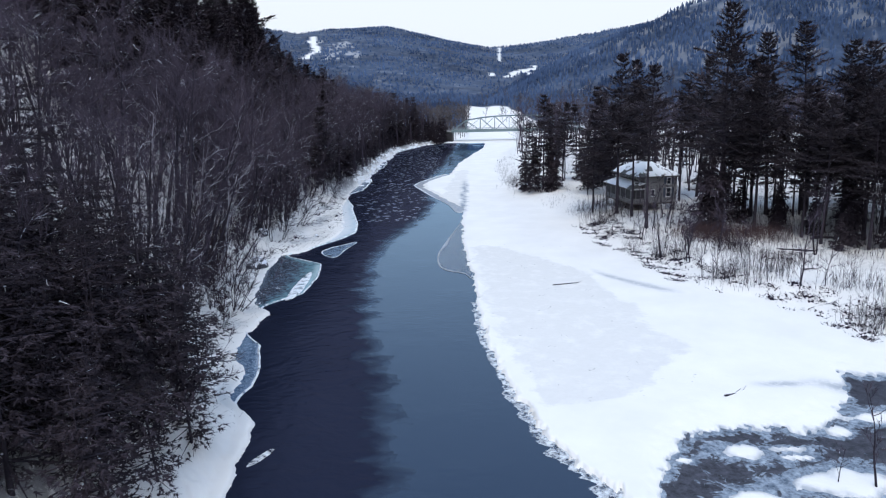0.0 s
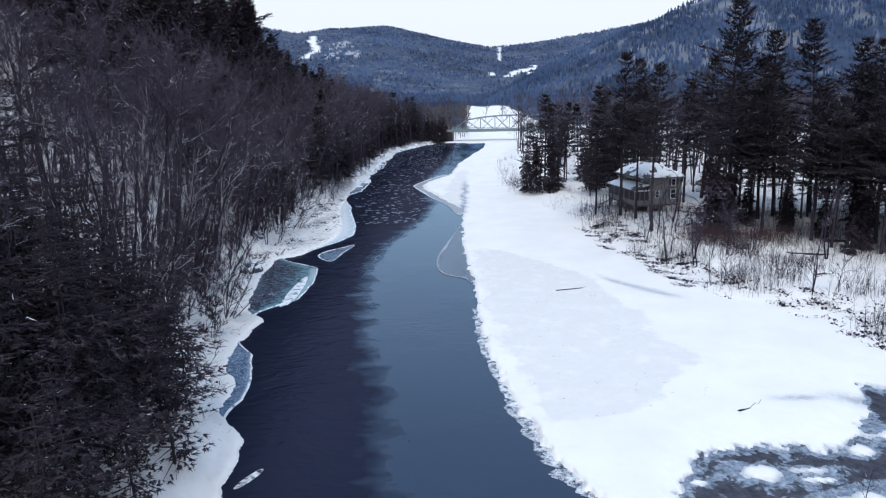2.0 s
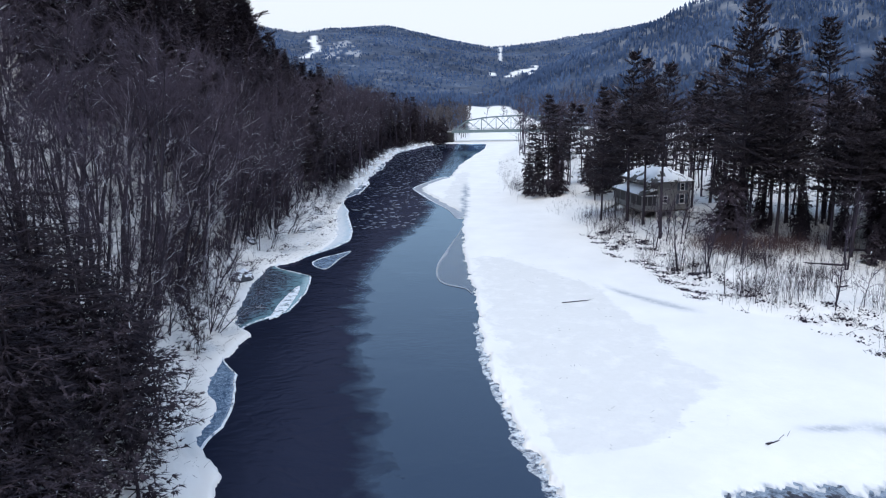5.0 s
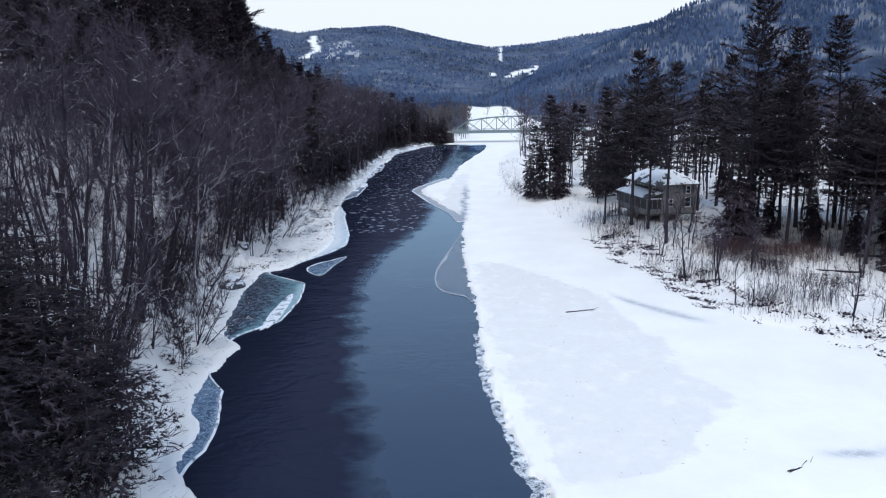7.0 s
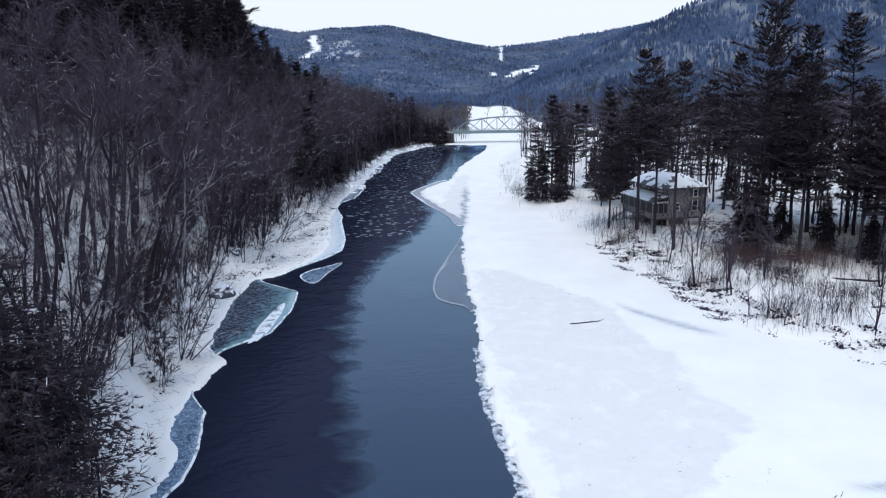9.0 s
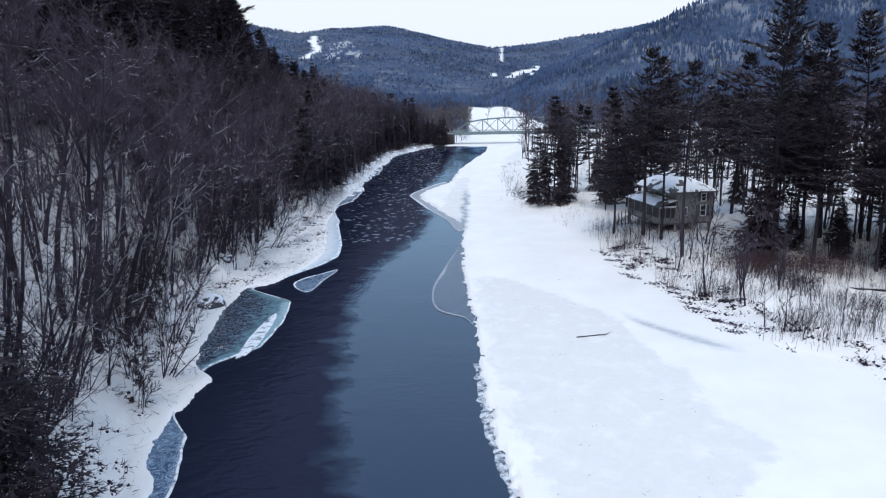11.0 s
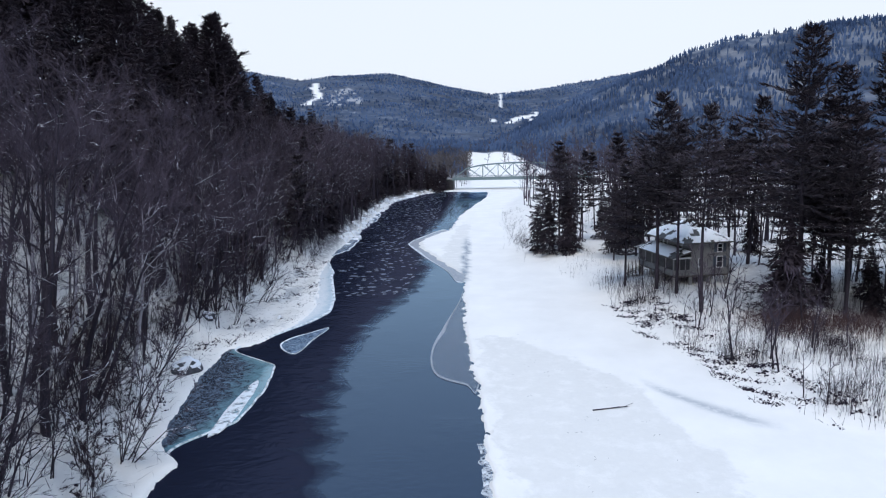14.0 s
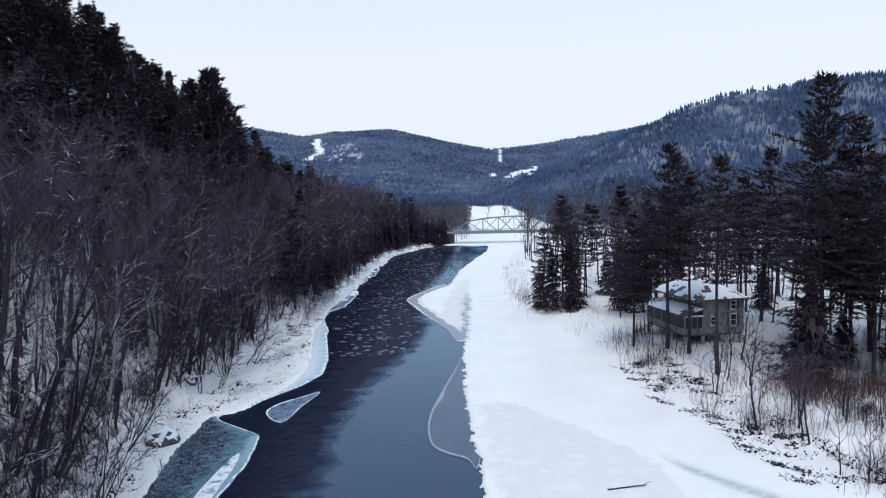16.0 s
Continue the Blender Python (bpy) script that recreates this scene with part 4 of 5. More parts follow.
# ---- joined far woods ----
def small_tree(seed, h, limbs=11, twigs=8, wide=0.035):
    rg = random.Random(seed)
    lump = Lump()
    trunk = curve_pts(rg, Vector((0, 0, -0.5)), Vector((rg.uniform(-0.08, 0.08), 0, 1)).normalized(), h, 4, 0.06, 0.02)
    lump.tube(trunk, [0.16, 0.13, 0.09, 0.05, 0.02], 4)
    for _ in range(limbs):
        p, _d = along(trunk, rg.uniform(0.35, 0.97))
        a = rg.uniform(0, 6.28)
        limb = curve_pts(rg, p, Vector((math.cos(a), math.sin(a), rg.uniform(0.5, 1.2))).normalized(), h * rg.uniform(0.14, 0.28), 2, 0.2, 0.1)
        lump.tube(limb, [0.05, 0.03, 0.012], 3)
        for _ in range(twigs):
            q, dq = along(limb, rg.random())
            v = rnd_dir(rg, dq, 0.8)
            lump.blade(q, q + v * rg.uniform(0.9, 2.2), rnd_dir(rg, v.orthogonal().normalized(), 0.6) * wide)
    return lump


def joined_woods(name, spots, makers, material, label, seed, tall=1.0, share=0.72):
    rg = random.Random(seed)
    protos = [(np.array([tuple(v) for v in lp.v]), lp.f) for lp in makers]
    verts, faces, base = [], [], 0
    hs = land(np.array([s[0] for s in spots]), np.array([s[1] for s in spots]))[0]
    for (x, y), z in zip(spots, hs):
        v, f = protos[rg.randrange(len(protos))]
        a, s = rg.uniform(0, 6.28), tall * rg.uniform(0.75, 1.2)
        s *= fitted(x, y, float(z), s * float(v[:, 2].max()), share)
        c, sn = math.cos(a) * s, math.sin(a) * s
        verts.append(np.stack([v[:, 0] * c - v[:, 1] * sn + x, v[:, 0] * sn + v[:, 1] * c + y, v[:, 2] * s + z - 0.2], 1))
        faces += [tuple([i + base for i in q]) for q in f]
        base += len(v)
    ob = mesh_object(name, np.concatenate(verts).tolist(), faces, material)
    return tagged(ob, label, "woods", kind="stuff")


def whole(lumps):
    """Stem and crown of a far tree as one lump."""
    both = Lump()
    for part_lump in lumps:
        both.add(part_lump, Matrix.Identity(4))
    return both


DARK = [whole(conifer_lumps(s, h, b, r, kind, False, kind == "pine")) for h, b, r, s, kind in ((20, 0.10, 5.6, 221, "hemlock"), (16, 0.08, 4.9, 224, "hemlock"), (24, 0.25, 6.6, 205, "pine"), (18, 0.10, 5.0, 229, "hemlock"))]
joined_woods("slope_conifers", slope_spots(63, 190, 80, 215, 15, 66, 3.0), DARK, M_HEMLOCK, "dark hemlocks and pines crowding the upper slope", 8, 1.05, 1.0)
LIGHT = [small_tree(170 + k, h, 9, 7, 0.14) for k, h in enumerate((13, 15, 11, 14))]
SMALL = [small_tree(70 + k, h) for k, h in enumerate((15, 17, 13, 16))]
joined_woods("shore_woods", slope_spots(73, 50, 86, 135, 6, 22, 2.0), SMALL, M_TWIG, "slender bare trees low on the snowy slope", 6)
joined_woods("upper_shore_woods", slope_spots(74, 190, 128, 296, 2.2, 28, 1.8), SMALL, M_TWIG, "bare grey-brown trees along the upper shore", 7, 1.4)
joined_woods("slope_woods", slope_spots(71, 230, 60, 320, 24, 105, 3.2) + slope_spots(77, 90, 36, 92, 24, 75, 2.4), SMALL, M_TWIG, "bare grey-brown woods higher up the snowy slope", 1)
rw = random.Random(72)
spots = []
while len(spots) < 520:
    x, y = rw.uniform(12, 190), 92 + 208 * rw.random() ** 1.2
    if x > float(BANK_RIGHT(y)) + 6 and math.hypot(x - 29, y - 104) > 11 and x < 20 + 0.72 * y and not (y < 118 and x < 40):
        spots.append((x, y))
spots += [(rw.uniform(25, 52), rw.uniform(115, 150)) for _ in range(34)]
joined_woods("terrace_woods", spots, SMALL, M_TWIG, "bare woods behind the cabin on the snowy terrace", 2)
spots = []
while len(spots) < 680:
    r, a = (rw.uniform(250, 620), radians(rw.uniform(-22, 36))) if rw.random() < 0.8 else (rw.uniform(400, 920), radians(rw.uniform(0.5, 8.5)))
    x, y = r * math.sin(a), 24 + r * math.cos(a)
    if (a < radians(0.8) or a > radians(8.5) or 520 - 800 * a < r < 535 - 800 * a or 900 - 3550 * a < r < 960 - 3550 * a) and not (r < 330 and float(SNOW_LEFT(y)) - 4 < x < float(BANK_RIGHT(y)) + 10) and not (a > 0 and r < 300):
        spots.append((x, y))
for _ in range(210):
    r, a = rw.uniform(285, 430), radians(rw.uniform(-14, 0.4))
    spots.append((r * math.sin(a), 24 + r * math.cos(a)))
joined_woods("valley_woods", spots, LIGHT, M_MIDWOOD, "brownish bare woods across the valley floor", 3)


def spindle(h, w, sides=5):
    """A far tree: a short stem and an uneven pointed crown."""
    lump, rg = Lump(), random.Random(h * 10)
    rings = [(0.0, 0.5), (0.6, 1.0)]
    for z, r in rings:
        for k in range(sides):
            a = 6.283 * k / sides + rg.uniform(-0.3, 0.3)
            q = w * r * rg.uniform(0.6, 1.3)
            lump.v.append(Vector((q * math.cos(a), q * math.sin(a), h * (z + rg.uniform(-0.04, 0.04)))))
    lump.v.append(Vector((0, 0, h)))
    for m in range(1):
        for k in range(sides):
            j = (k + 1) % sides
            lump.f.append((m * sides + k, m * sides + j, (m + 1) * sides + j, (m + 1) * sides + k))
    for k in range(sides):
        lump.f.append((sides + k, sides + (k + 1) % sides, 2 * sides))
    return lump


def hill_spots(seed, n, rlo, rhi, alo, ahi, thin):
    out = []
    rs = np.random.RandomState(seed)
    while len(out) < n:
        r, a = np.sqrt(rs.uniform(rlo**2, rhi**2, 4000)), np.radians(rs.uniform(alo, ahi, 4000))
        x, y = r * np.sin(a), 24 + r * np.cos(a)
        keep = (fbm(x * 0.012, y * 0.012, 4) > rs.uniform(-0.25, thin, 4000)) & (cleared(x, y) < 0.5) & ~((np.degrees(a) > 0.4) & (np.degrees(a) < 9.3) & (r < 910 - 62 * np.degrees(a)))
        out += list(zip(x[keep].tolist(), y[keep].tolist()))
    return out[:n]


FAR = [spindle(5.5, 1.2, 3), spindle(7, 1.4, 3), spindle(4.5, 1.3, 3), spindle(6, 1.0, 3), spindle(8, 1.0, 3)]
joined_woods("hillside_woods", hill_spots(81, 14000, 430, 1000, -20, 40, 0.1), FAR, M_FARTREE, "woods on the far snowy hillside, blue-grey from painted haze", 4)
joined_woods("ridge_woods", hill_spots(82, 12000, 1000, 2150, -20, 36, 0.1), [spindle(5, 1.8, 3), spindle(6, 1.7, 3), spindle(4, 2.2, 3)], M_FARTREE, "woods on the far ridge, blue-grey from painted haze", 5)

# ---- ice on the river ----
def strip_ice(name, ylo, yhi, inner, outer, thick, top, mats, label, rim=0.3, wob=0.25):
    """A shelf of ice between two shore lines, with a raised white lip along the water."""
    ob = empty(name, Matrix.Identity(4), label, "ice")
    n, m = max(12, int((yhi - ylo) / 0.35)), 6
    sheet, lip = Lump(), Lump()
    for j in range(n + 1):
        y = ylo + (yhi - ylo) * j / n
        taper = min(1.0, 4.0 * j / n, 4.0 * (n - j) / n)
        xi = inner(y)
        xo = xi + (outer(y) - xi) * taper + wob * float(fbm(np.array([y * 0.8]), np.array([3.3]), 3)[0])
        for i in range(m + 1):
            sheet.v.append(Vector((xi + (xo - xi) * i / m, y, top)))
        sheet.v.append(Vector((xo + 0.05, y, top - thick)))
        rw2 = rim * (0.7 + 0.9 * float(fbm(np.array([y * 0.6]), np.array([9.1]), 3)[0]))
        lip.v += [Vector((xo - rw2, y, top + 0.004)), Vector((xo - rw2 * 0.5, y, top + 0.05)), Vector((xo + 0.02, y, top + 0.03)), Vector((xo + 0.07, y, top - 0.05))]
    w = m + 2
    for j in range(n):
        sheet.f += [(j * w + i, j * w + i + 1, (j + 1) * w + i + 1, (j + 1) * w + i) for i in range(w - 1)]
        lip.f += [(j * 4 + i, j * 4 + i + 1, (j + 1) * 4 + i + 1, (j + 1) * 4 + i) for i in range(3)]
    plate = sheet.object("sheet", mats[0], ob, True)
    at = plate.data.attributes.new("margin", "FLOAT", "POINT")
    at.data.foreach_set("value", np.array([min(i, m) / m for _ in range(n + 1) for i in range(w)], dtype=np.float32))
    lip.object("rim", mats[1], ob, True)
    return ob


def off(fn, d):
    return lambda y: float(fn(y)) + d


strip_ice("ice_shelf", 59.4, 84.2, off(SNOW_LEFT, -1.0), off(ICE_LEFT, 0), 0.16, 0.10, (M_SHELF, M_FROST), "translucent teal ice shelf with a white rim against the snowy shore", 0.16)
strip_ice("ice_shelf", 39.3, 55.0, off(SNOW_LEFT, -1.0), off(ICE_LEFT, 0.1), 0.16, 0.10, (M_FLOE, M_FROST), "narrow blue-grey ice shelf with a white rim", 0.14)
strip_ice("ice_shelf", 84.5, 134, off(SNOW_LEFT, -1.2), off(ICE_LEFT, 0.05), 0.16, 0.10, (M_LEDGE, M_FROST), "pale blue ice shelf along a wide snowy ledge", 0.5)
for lo, hi in ((136, 166), (182, 214), (236, 268)):
    strip_ice("ice_shelf", lo, hi, off(SNOW_LEFT, -1.2), off(ICE_LEFT, 0.2), 0.16, 0.09, (M_FLOE, M_FROST), "narrow pale ice shelf below the wooded bank", 0.3, 1.0)


def blob_plate(name, corners, top, thick, mats, label, rim=0.25):
    """A loose plate of ice with rounded outline and a white rim; corners is a short ring of points."""
    ob = empty(name, Matrix.Identity(4), label, "ice")
    n, ring = len(corners), []
    for k in range(n * 8):
        i, t = k // 8, (k % 8) / 8
        p = [Vector((*corners[(i + d) % n], 0)) for d in (-1, 0, 1, 2)]
        q = 0.5 * ((2 * p[1]) + (p[2] - p[0]) * t + (2 * p[0] - 5 * p[1] + 4 * p[2] - p[3]) * t * t + (3 * p[1] - p[0] - 3 * p[2] + p[3]) * t**3)
        ring.append(q)
    c = sum(ring, Vector()) / len(ring)
    sheet, lip = Lump(), Lump()
    sheet.v.append(Vector((c.x, c.y, top)))
    for q in ring:
        sheet.v += [Vector((q.x, q.y, top)), Vector((q.x, q.y, top - thick))]
        inn = q + (c - q).normalized() * rim
        lip.v += [Vector((inn.x, inn.y, top + 0.004)), Vector((q.x, q.y, top + 0.035)), Vector((q.x + 0.02, q.y, top - 0.04))]
    m = len(ring)
    for k in range(m):
        j = (k + 1) % m
        sheet.f += [(0, 1 + 2 * k, 1 + 2 * j), (1 + 2 * k, 2 + 2 * k, 2 + 2 * j, 1 + 2 * j)]
        lip.f += [(3 * k, 3 * k + 1, 3 * j + 1, 3 * j), (3 * k + 1, 3 * k + 2, 3 * j + 2, 3 * j + 1)]
    sheet.object("sheet", mats[0], ob)
    lip.object("rim", mats[1], ob)
    return ob


blob_plate("ice_floe", [(-14.3, 90.2), (-15.0, 86.0), (-15.6, 81.6), (-16.8, 81.9), (-18.0, 84.3), (-17.4, 86.6), (-15.9, 88.4)], 0.08, 0.12, (M_FLOE, M_FROST), "loose blue-grey ice floe with a white rim on the water", 0.18)
blob_plate("thin_ice_sheet", [(1.2, 71.5), (0.3, 72.6), (-2.3, 75.3), (-2.9, 82), (-1.9, 90.6), (-0.4, 101), (0.6, 110), (2.0, 100), (2.2, 85)], 0.025, 0.02, (M_THIN, M_GREYICE), "thin glassy ice with a pale frosted edge along the snow", 0.45)
blob_plate("thin_ice_sheet", [(2.0, 118), (-0.5, 113), (-2.4, 122), (-6.5, 135), (-10.0, 148), (-10.3, 152), (-8.6, 159), (-4, 171), (-2, 160), (0, 140)], 0.03, 0.02, (M_GREYICE, M_FROST), "frosted grey ice round a snowy spit", 0.6)


def snow_patch(cx, cy, a, b, turn, label, z=0.102):
    lump, n = Lump(), 28
    lump.v.append(Vector((cx, cy, z + 0.03)))
    for k in range(n):
        t = 6.283 * k / n
        w = 1 + 0.9 * float(fbm(np.array([cx + 1.3 * math.cos(t)]), np.array([cy + 1.3 * math.sin(t)]), 3)[0])
        px, py = a * w * math.cos(t), b * w * math.sin(t)
        lump.v.append(Vector((cx + px * math.cos(turn) - py * math.sin(turn), cy + px * math.sin(turn) + py * math.cos(turn), z)))
    lump.f = [(0, 1 + k, 1 + (k + 1) % n) for k in range(n)]
    return tagged(lump.object("snow_patch", M_FROST, None, True), label, "snow")


snow_patch(-17.1, 68.3, 0.6, 5.6, 0.02, "streak of drifted snow on the teal ice shelf")


def scatter(name, spots, make, material, label, category, kind="stuff"):
    lump = Lump()
    for s in spots:
        make(lump, *s)
    return tagged(lump.object(name, material), label, category, kind=kind)


def chunk(lump, x, y, z, r, hgt, rg, sides=5):
    base = len(lump.v)
    a0 = rg.uniform(0, 6)
    for zz, q in ((z - hgt, 1.0), (z + hgt, 0.75)):
        for k in range(sides):
            a = a0 + 6.283 * k / sides
            w = r * q * rg.uniform(0.6, 1.3)
            lump.v.append(Vector((x + w * math.cos(a), y + w * math.sin(a), zz + rg.uniform(-0.3, 0.3) * hgt)))
    lump.f.append(tuple(base + sides + k for k in range(sides)))
    for k in range(sides):
        j = (k + 1) % sides
        lump.f.append((base + k, base + j, base + sides + j, base + sides + k))


rc = random.Random(91)
crumbs = []
for _ in range(1250):
    y = rc.uniform(106, 285)
    lo, hi = float(ICE_LEFT(y)), min(float(SNOW_RIGHT(y)), -6)
    crumbs.append((lo + (hi - lo) * rc.random() ** 0.8, y, 0.012, 0.10 + 0.42 * rc.random() ** 2, 0.012, rc))
scatter("drift_ice", crumbs, chunk, M_DRIFT, "small drifting pans of slush ice on dark water", "ice")


snow_patch(-11.2, 33.9, 0.26, 1.0, -0.45, "small frosted slush pan drifting by the shore", 0.012).data.materials[0] = M_FOAM


def slush_sheet():
    n = 120
    x, y = np.meshgrid(np.linspace(8.0, 35.0, n + 1), np.linspace(18, 46, n + 1))
    x, y = x.ravel(), y.ravel()
    faces = [(j * (n + 1) + i, j * (n + 1) + i + 1, (j + 1) * (n + 1) + i + 1, (j + 1) * (n + 1) + i) for j in range(n) for i in range(n)]
    ob = mesh_object("slush_sheet", np.stack([x, y, 0 * x + 0.03], 1).tolist(), faces, M_SWIRL)
    at = ob.data.attributes.new("fringe", "FLOAT", "POINT")
    at.data.foreach_set("value", (1 - step01(0.0, 1.5, slush_depth(x, y))).astype(np.float32))
    return tagged(ob, "mottled grey slush half frozen over dark water", "ice", kind="stuff")


slush_sheet()


def edge_ice():
    """A thin frosted crust that frays out on the water side of the snow."""
    lump, y = Lump(), 22.0
    while y < 62:
        x = float(SNOW_RIGHT(y))
        w = float(fbm(np.array([y * 1.7]), np.array([2.2]), 4)[0])
        reach = max(0.05, (0.28 + 0.95 * max(0, (46 - y) / 20)) * (0.75 + 2.2 * w))
        lump.v += [Vector((x + 0.6, y, 0.035)), Vector((x - reach * 0.5, y, 0.025)), Vector((x - reach, y, 0.012)), Vector((x - reach - 0.02, y, -0.03))]
        y += 0.09
    n = len(lump.v) // 4
    lump.f = [(4 * j + i, 4 * j + i + 1, 4 * j + i + 5, 4 * j + i + 4) for j in range(n - 1) for i in range(3)]
    return tagged(lump.object("edge_ice", M_CRUST), "frayed thin ice crust along the snowy shore", "ice", kind="stuff")


edge_ice()


# ---- brush and dead wood ----
def stalk(lump, x, y, z, h, rg, fork=2):
    top = Vector((x + rg.gauss(0, 0.17) * h, y + rg.gauss(0, 0.17) * h, z + h))
    foot = Vector((x, y, z - 0.1))
    lump.spike(foot, top, 0.008 + 0.004 * h)
    for _ in range(fork):
        q = foot.lerp(top, rg.uniform(0.35, 0.9))
        lump.spike(q, q + Vector((rg.gauss(0, 0.5), rg.gauss(0, 0.5), rg.uniform(0.4, 1))).normalized() * h * rg.uniform(0.2, 0.5), 0.009)


def brush_spots(n, ylo, yhi, dlo, dhi, hlo, hhi, fork):
    out = []
    ys = [ylo + (yhi - ylo) * rc.random() for _ in range(n)]
    for y in ys:
        x = float(BANK_RIGHT(y)) + dlo + (dhi - dlo) * rc.random()
        if float(fbm(np.array([x * 0.3]), np.array([y * 0.3]), 3)[0]) > rc.uniform(-0.04, 0.18):
            out.append((x, y))
    hs = land(np.array([p[0] for p in out]), np.array([p[1] for p in out]))[0]
    return [(x, y, float(z), hlo + (hhi - hlo) * rc.random() ** 1.7, rc, fork) for (x, y), z in zip(out, hs)]


scatter("bank_brush", brush_spots(5600, 52, 108, 1.6, 12, 0.3, 2.8, 4), stalk, M_BRUSH, "dry brown brush and stalks on the snowy bank", "brush")
scatter("bank_brush", brush_spots(2900, 51, 82, 0.5, 9, 0.4, 2.6, 3), stalk, M_BRUSH, "thin dry stalks along the foot of the snowy bank", "brush")
scatter("upper_brush", brush_spots(1600, 112, 200, 0.5, 9, 0.4, 1.6, 3), stalk, M_BRUSH, "dry brown brush on the upper snowy bank", "brush")


def thicket(n, cx, cy, ax, ay):
    out = []
    for _ in range(n):
        out.append((cx + ax * rc.gauss(0, 0.5), cy + ay * rc.gauss(0, 0.5)))
    hs = land(np.array([p[0] for p in out]), np.array([p[1] for p in out]))[0]
    return [(x, y, float(z), rc.uniform(0.4, 1.0) * (1.1 + 2.2 * max(0, float(fbm(np.array([x * 0.5]), np.array([y * 0.5]), 2)[0]) + 0.2)), rc, 7) for (x, y), z in zip(out, hs)]


scatter("thicket", thicket(900, 30.0, 81.5, 4.0, 4.0), stalk, M_THICKET, "tangled red-brown thicket below the pines", "brush")
scatter("thicket", thicket(800, 35.8, 81.5, 5.0, 4.2), stalk, M_THICKET, "tangled red-brown thicket on the snowy bank", "brush")
scatter("thicket", thicket(300, 31.0, 75.5, 2.6, 3.4), stalk, M_BRUSH, "tangled red-brown thicket on the snowy bank", "brush")
scatter("thicket", thicket(260, 33.0, 68.5, 3.4, 3.4), stalk, M_BRUSH, "tangled red-brown thicket on the snowy bank", "brush")
scatter("thicket", thicket(260, -25.5, 66, 2.2, 5.0), stalk, M_BRUSH, "dense dark thicket at the foot of the slope", "brush")
scatter("thicket", thicket(420, -30.5, 84, 4.5, 8.0), stalk, M_BRUSH, "dense dark thicket at the foot of the slope", "brush")
scatter("thicket", thicket(160, 21.0, 96, 3.0, 3.0), stalk, M_BRUSH, "low dry shrubs near the cabin", "brush")
scatter("thicket", thicket(200, 11.5, 146, 2.6, 9.0), stalk, M_BRUSH, "low dry shrubs at the foot of the pines", "brush")


def terrace_spots(n):
    out = []
    while len(out) < n:
        x, y = rc.uniform(14, 130), rc.uniform(64, 200)
        if x > float(BANK_RIGHT(y)) + 14 and math.hypot(x - 29, y - 105) > 14 and x < 22 + 0.75 * y and not (y < 112 and x < 41):
            out.append((x, y))
    hs = land(np.array([p[0] for p in out]), np.array([p[1] for p in out]))[0]
    return [(x, y, float(z), rc.uniform(0.8, 3.6), rc, 6) for (x, y), z in zip(out, hs)]


scatter("terrace_brush", terrace_spots(1100) + [(x, y, float(height(x, y)), rc.uniform(0.6, 2.6), rc, 7) for x, y in ((rc.uniform(34, 58), rc.uniform(67, 98)) for _ in range(1300)) if x > 30 + 0.25 * (98 - y)], stalk, M_BRUSH, "leafless undergrowth between the pines", "brush")


def shore_brush(n, dlo, dhi, hlo, hhi):
    out = []
    for _ in range(n):
        y = 32 + 235 * rc.random() ** 1.5
        if y < 78 and rc.random() < 0.75:
            continue
        out.append((float(SNOW_LEFT(y)) - float(CLEAR_LEFT(y)) - dlo - (dhi - dlo) * rc.random(), y))
    hs = land(np.array([p[0] for p in out]), np.array([p[1] for p in out]))[0]
    return [(x, y, float(z), rc.uniform(hlo, hhi if y > 70 else 0.5 * hhi), rc, 7) for (x, y), z in zip(out, hs)]


def far_shore(n):
    out = []
    for _ in range(n):
        y = rc.uniform(128, 292)
        out.append((float(SNOW_LEFT(y)) - rc.uniform(2.6, 10), y))
    hs = land(np.array([p[0] for p in out]), np.array([p[1] for p in out]))[0]
    return [(x, y, float(z), rc.uniform(0.8, 4.0), rc, 6) for (x, y), z in zip(out, hs)]


scatter("far_shore_brush", far_shore(3800), stalk, M_BRUSH, "dark leafless brush along the upper shore", "brush")
scatter("shore_brush", shore_brush(2400, -0.2, 11, 0.5, 3.6), stalk, M_BRUSH, "tangled leafless brush at the foot of the slope", "brush")


def stick(lump, x, y, z, ln, rg):
    if rg.random() < 0.2:
        chunk(lump, x, y, z + 0.03, rg.uniform(0.05, 0.13), rg.uniform(0.03, 0.07), rg)
        return
    a = rg.uniform(0, 6.28)
    d = Vector((math.cos(a), 0.8 * math.sin(a), rg.uniform(-0.05, 0.9)))
    p = Vector((x, y, z - 0.02))
    lump.tube([p, p + d * ln], [0.024, 0.009], 3)


def debris_spots(n, line_fn, sign, dlo, dhi, ylo, yhi):
    out = []
    for _ in range(n):
        y = rc.uniform(ylo, yhi)
        out.append((float(line_fn(y)) + sign * rc.uniform(dlo, dhi), y))
    hs = land(np.array([p[0] for p in out]), np.array([p[1] for p in out]))[0]
    return [(x, y, float(z), rc.uniform(0.25, 1.1), rc) for (x, y), z in zip(out, hs)]


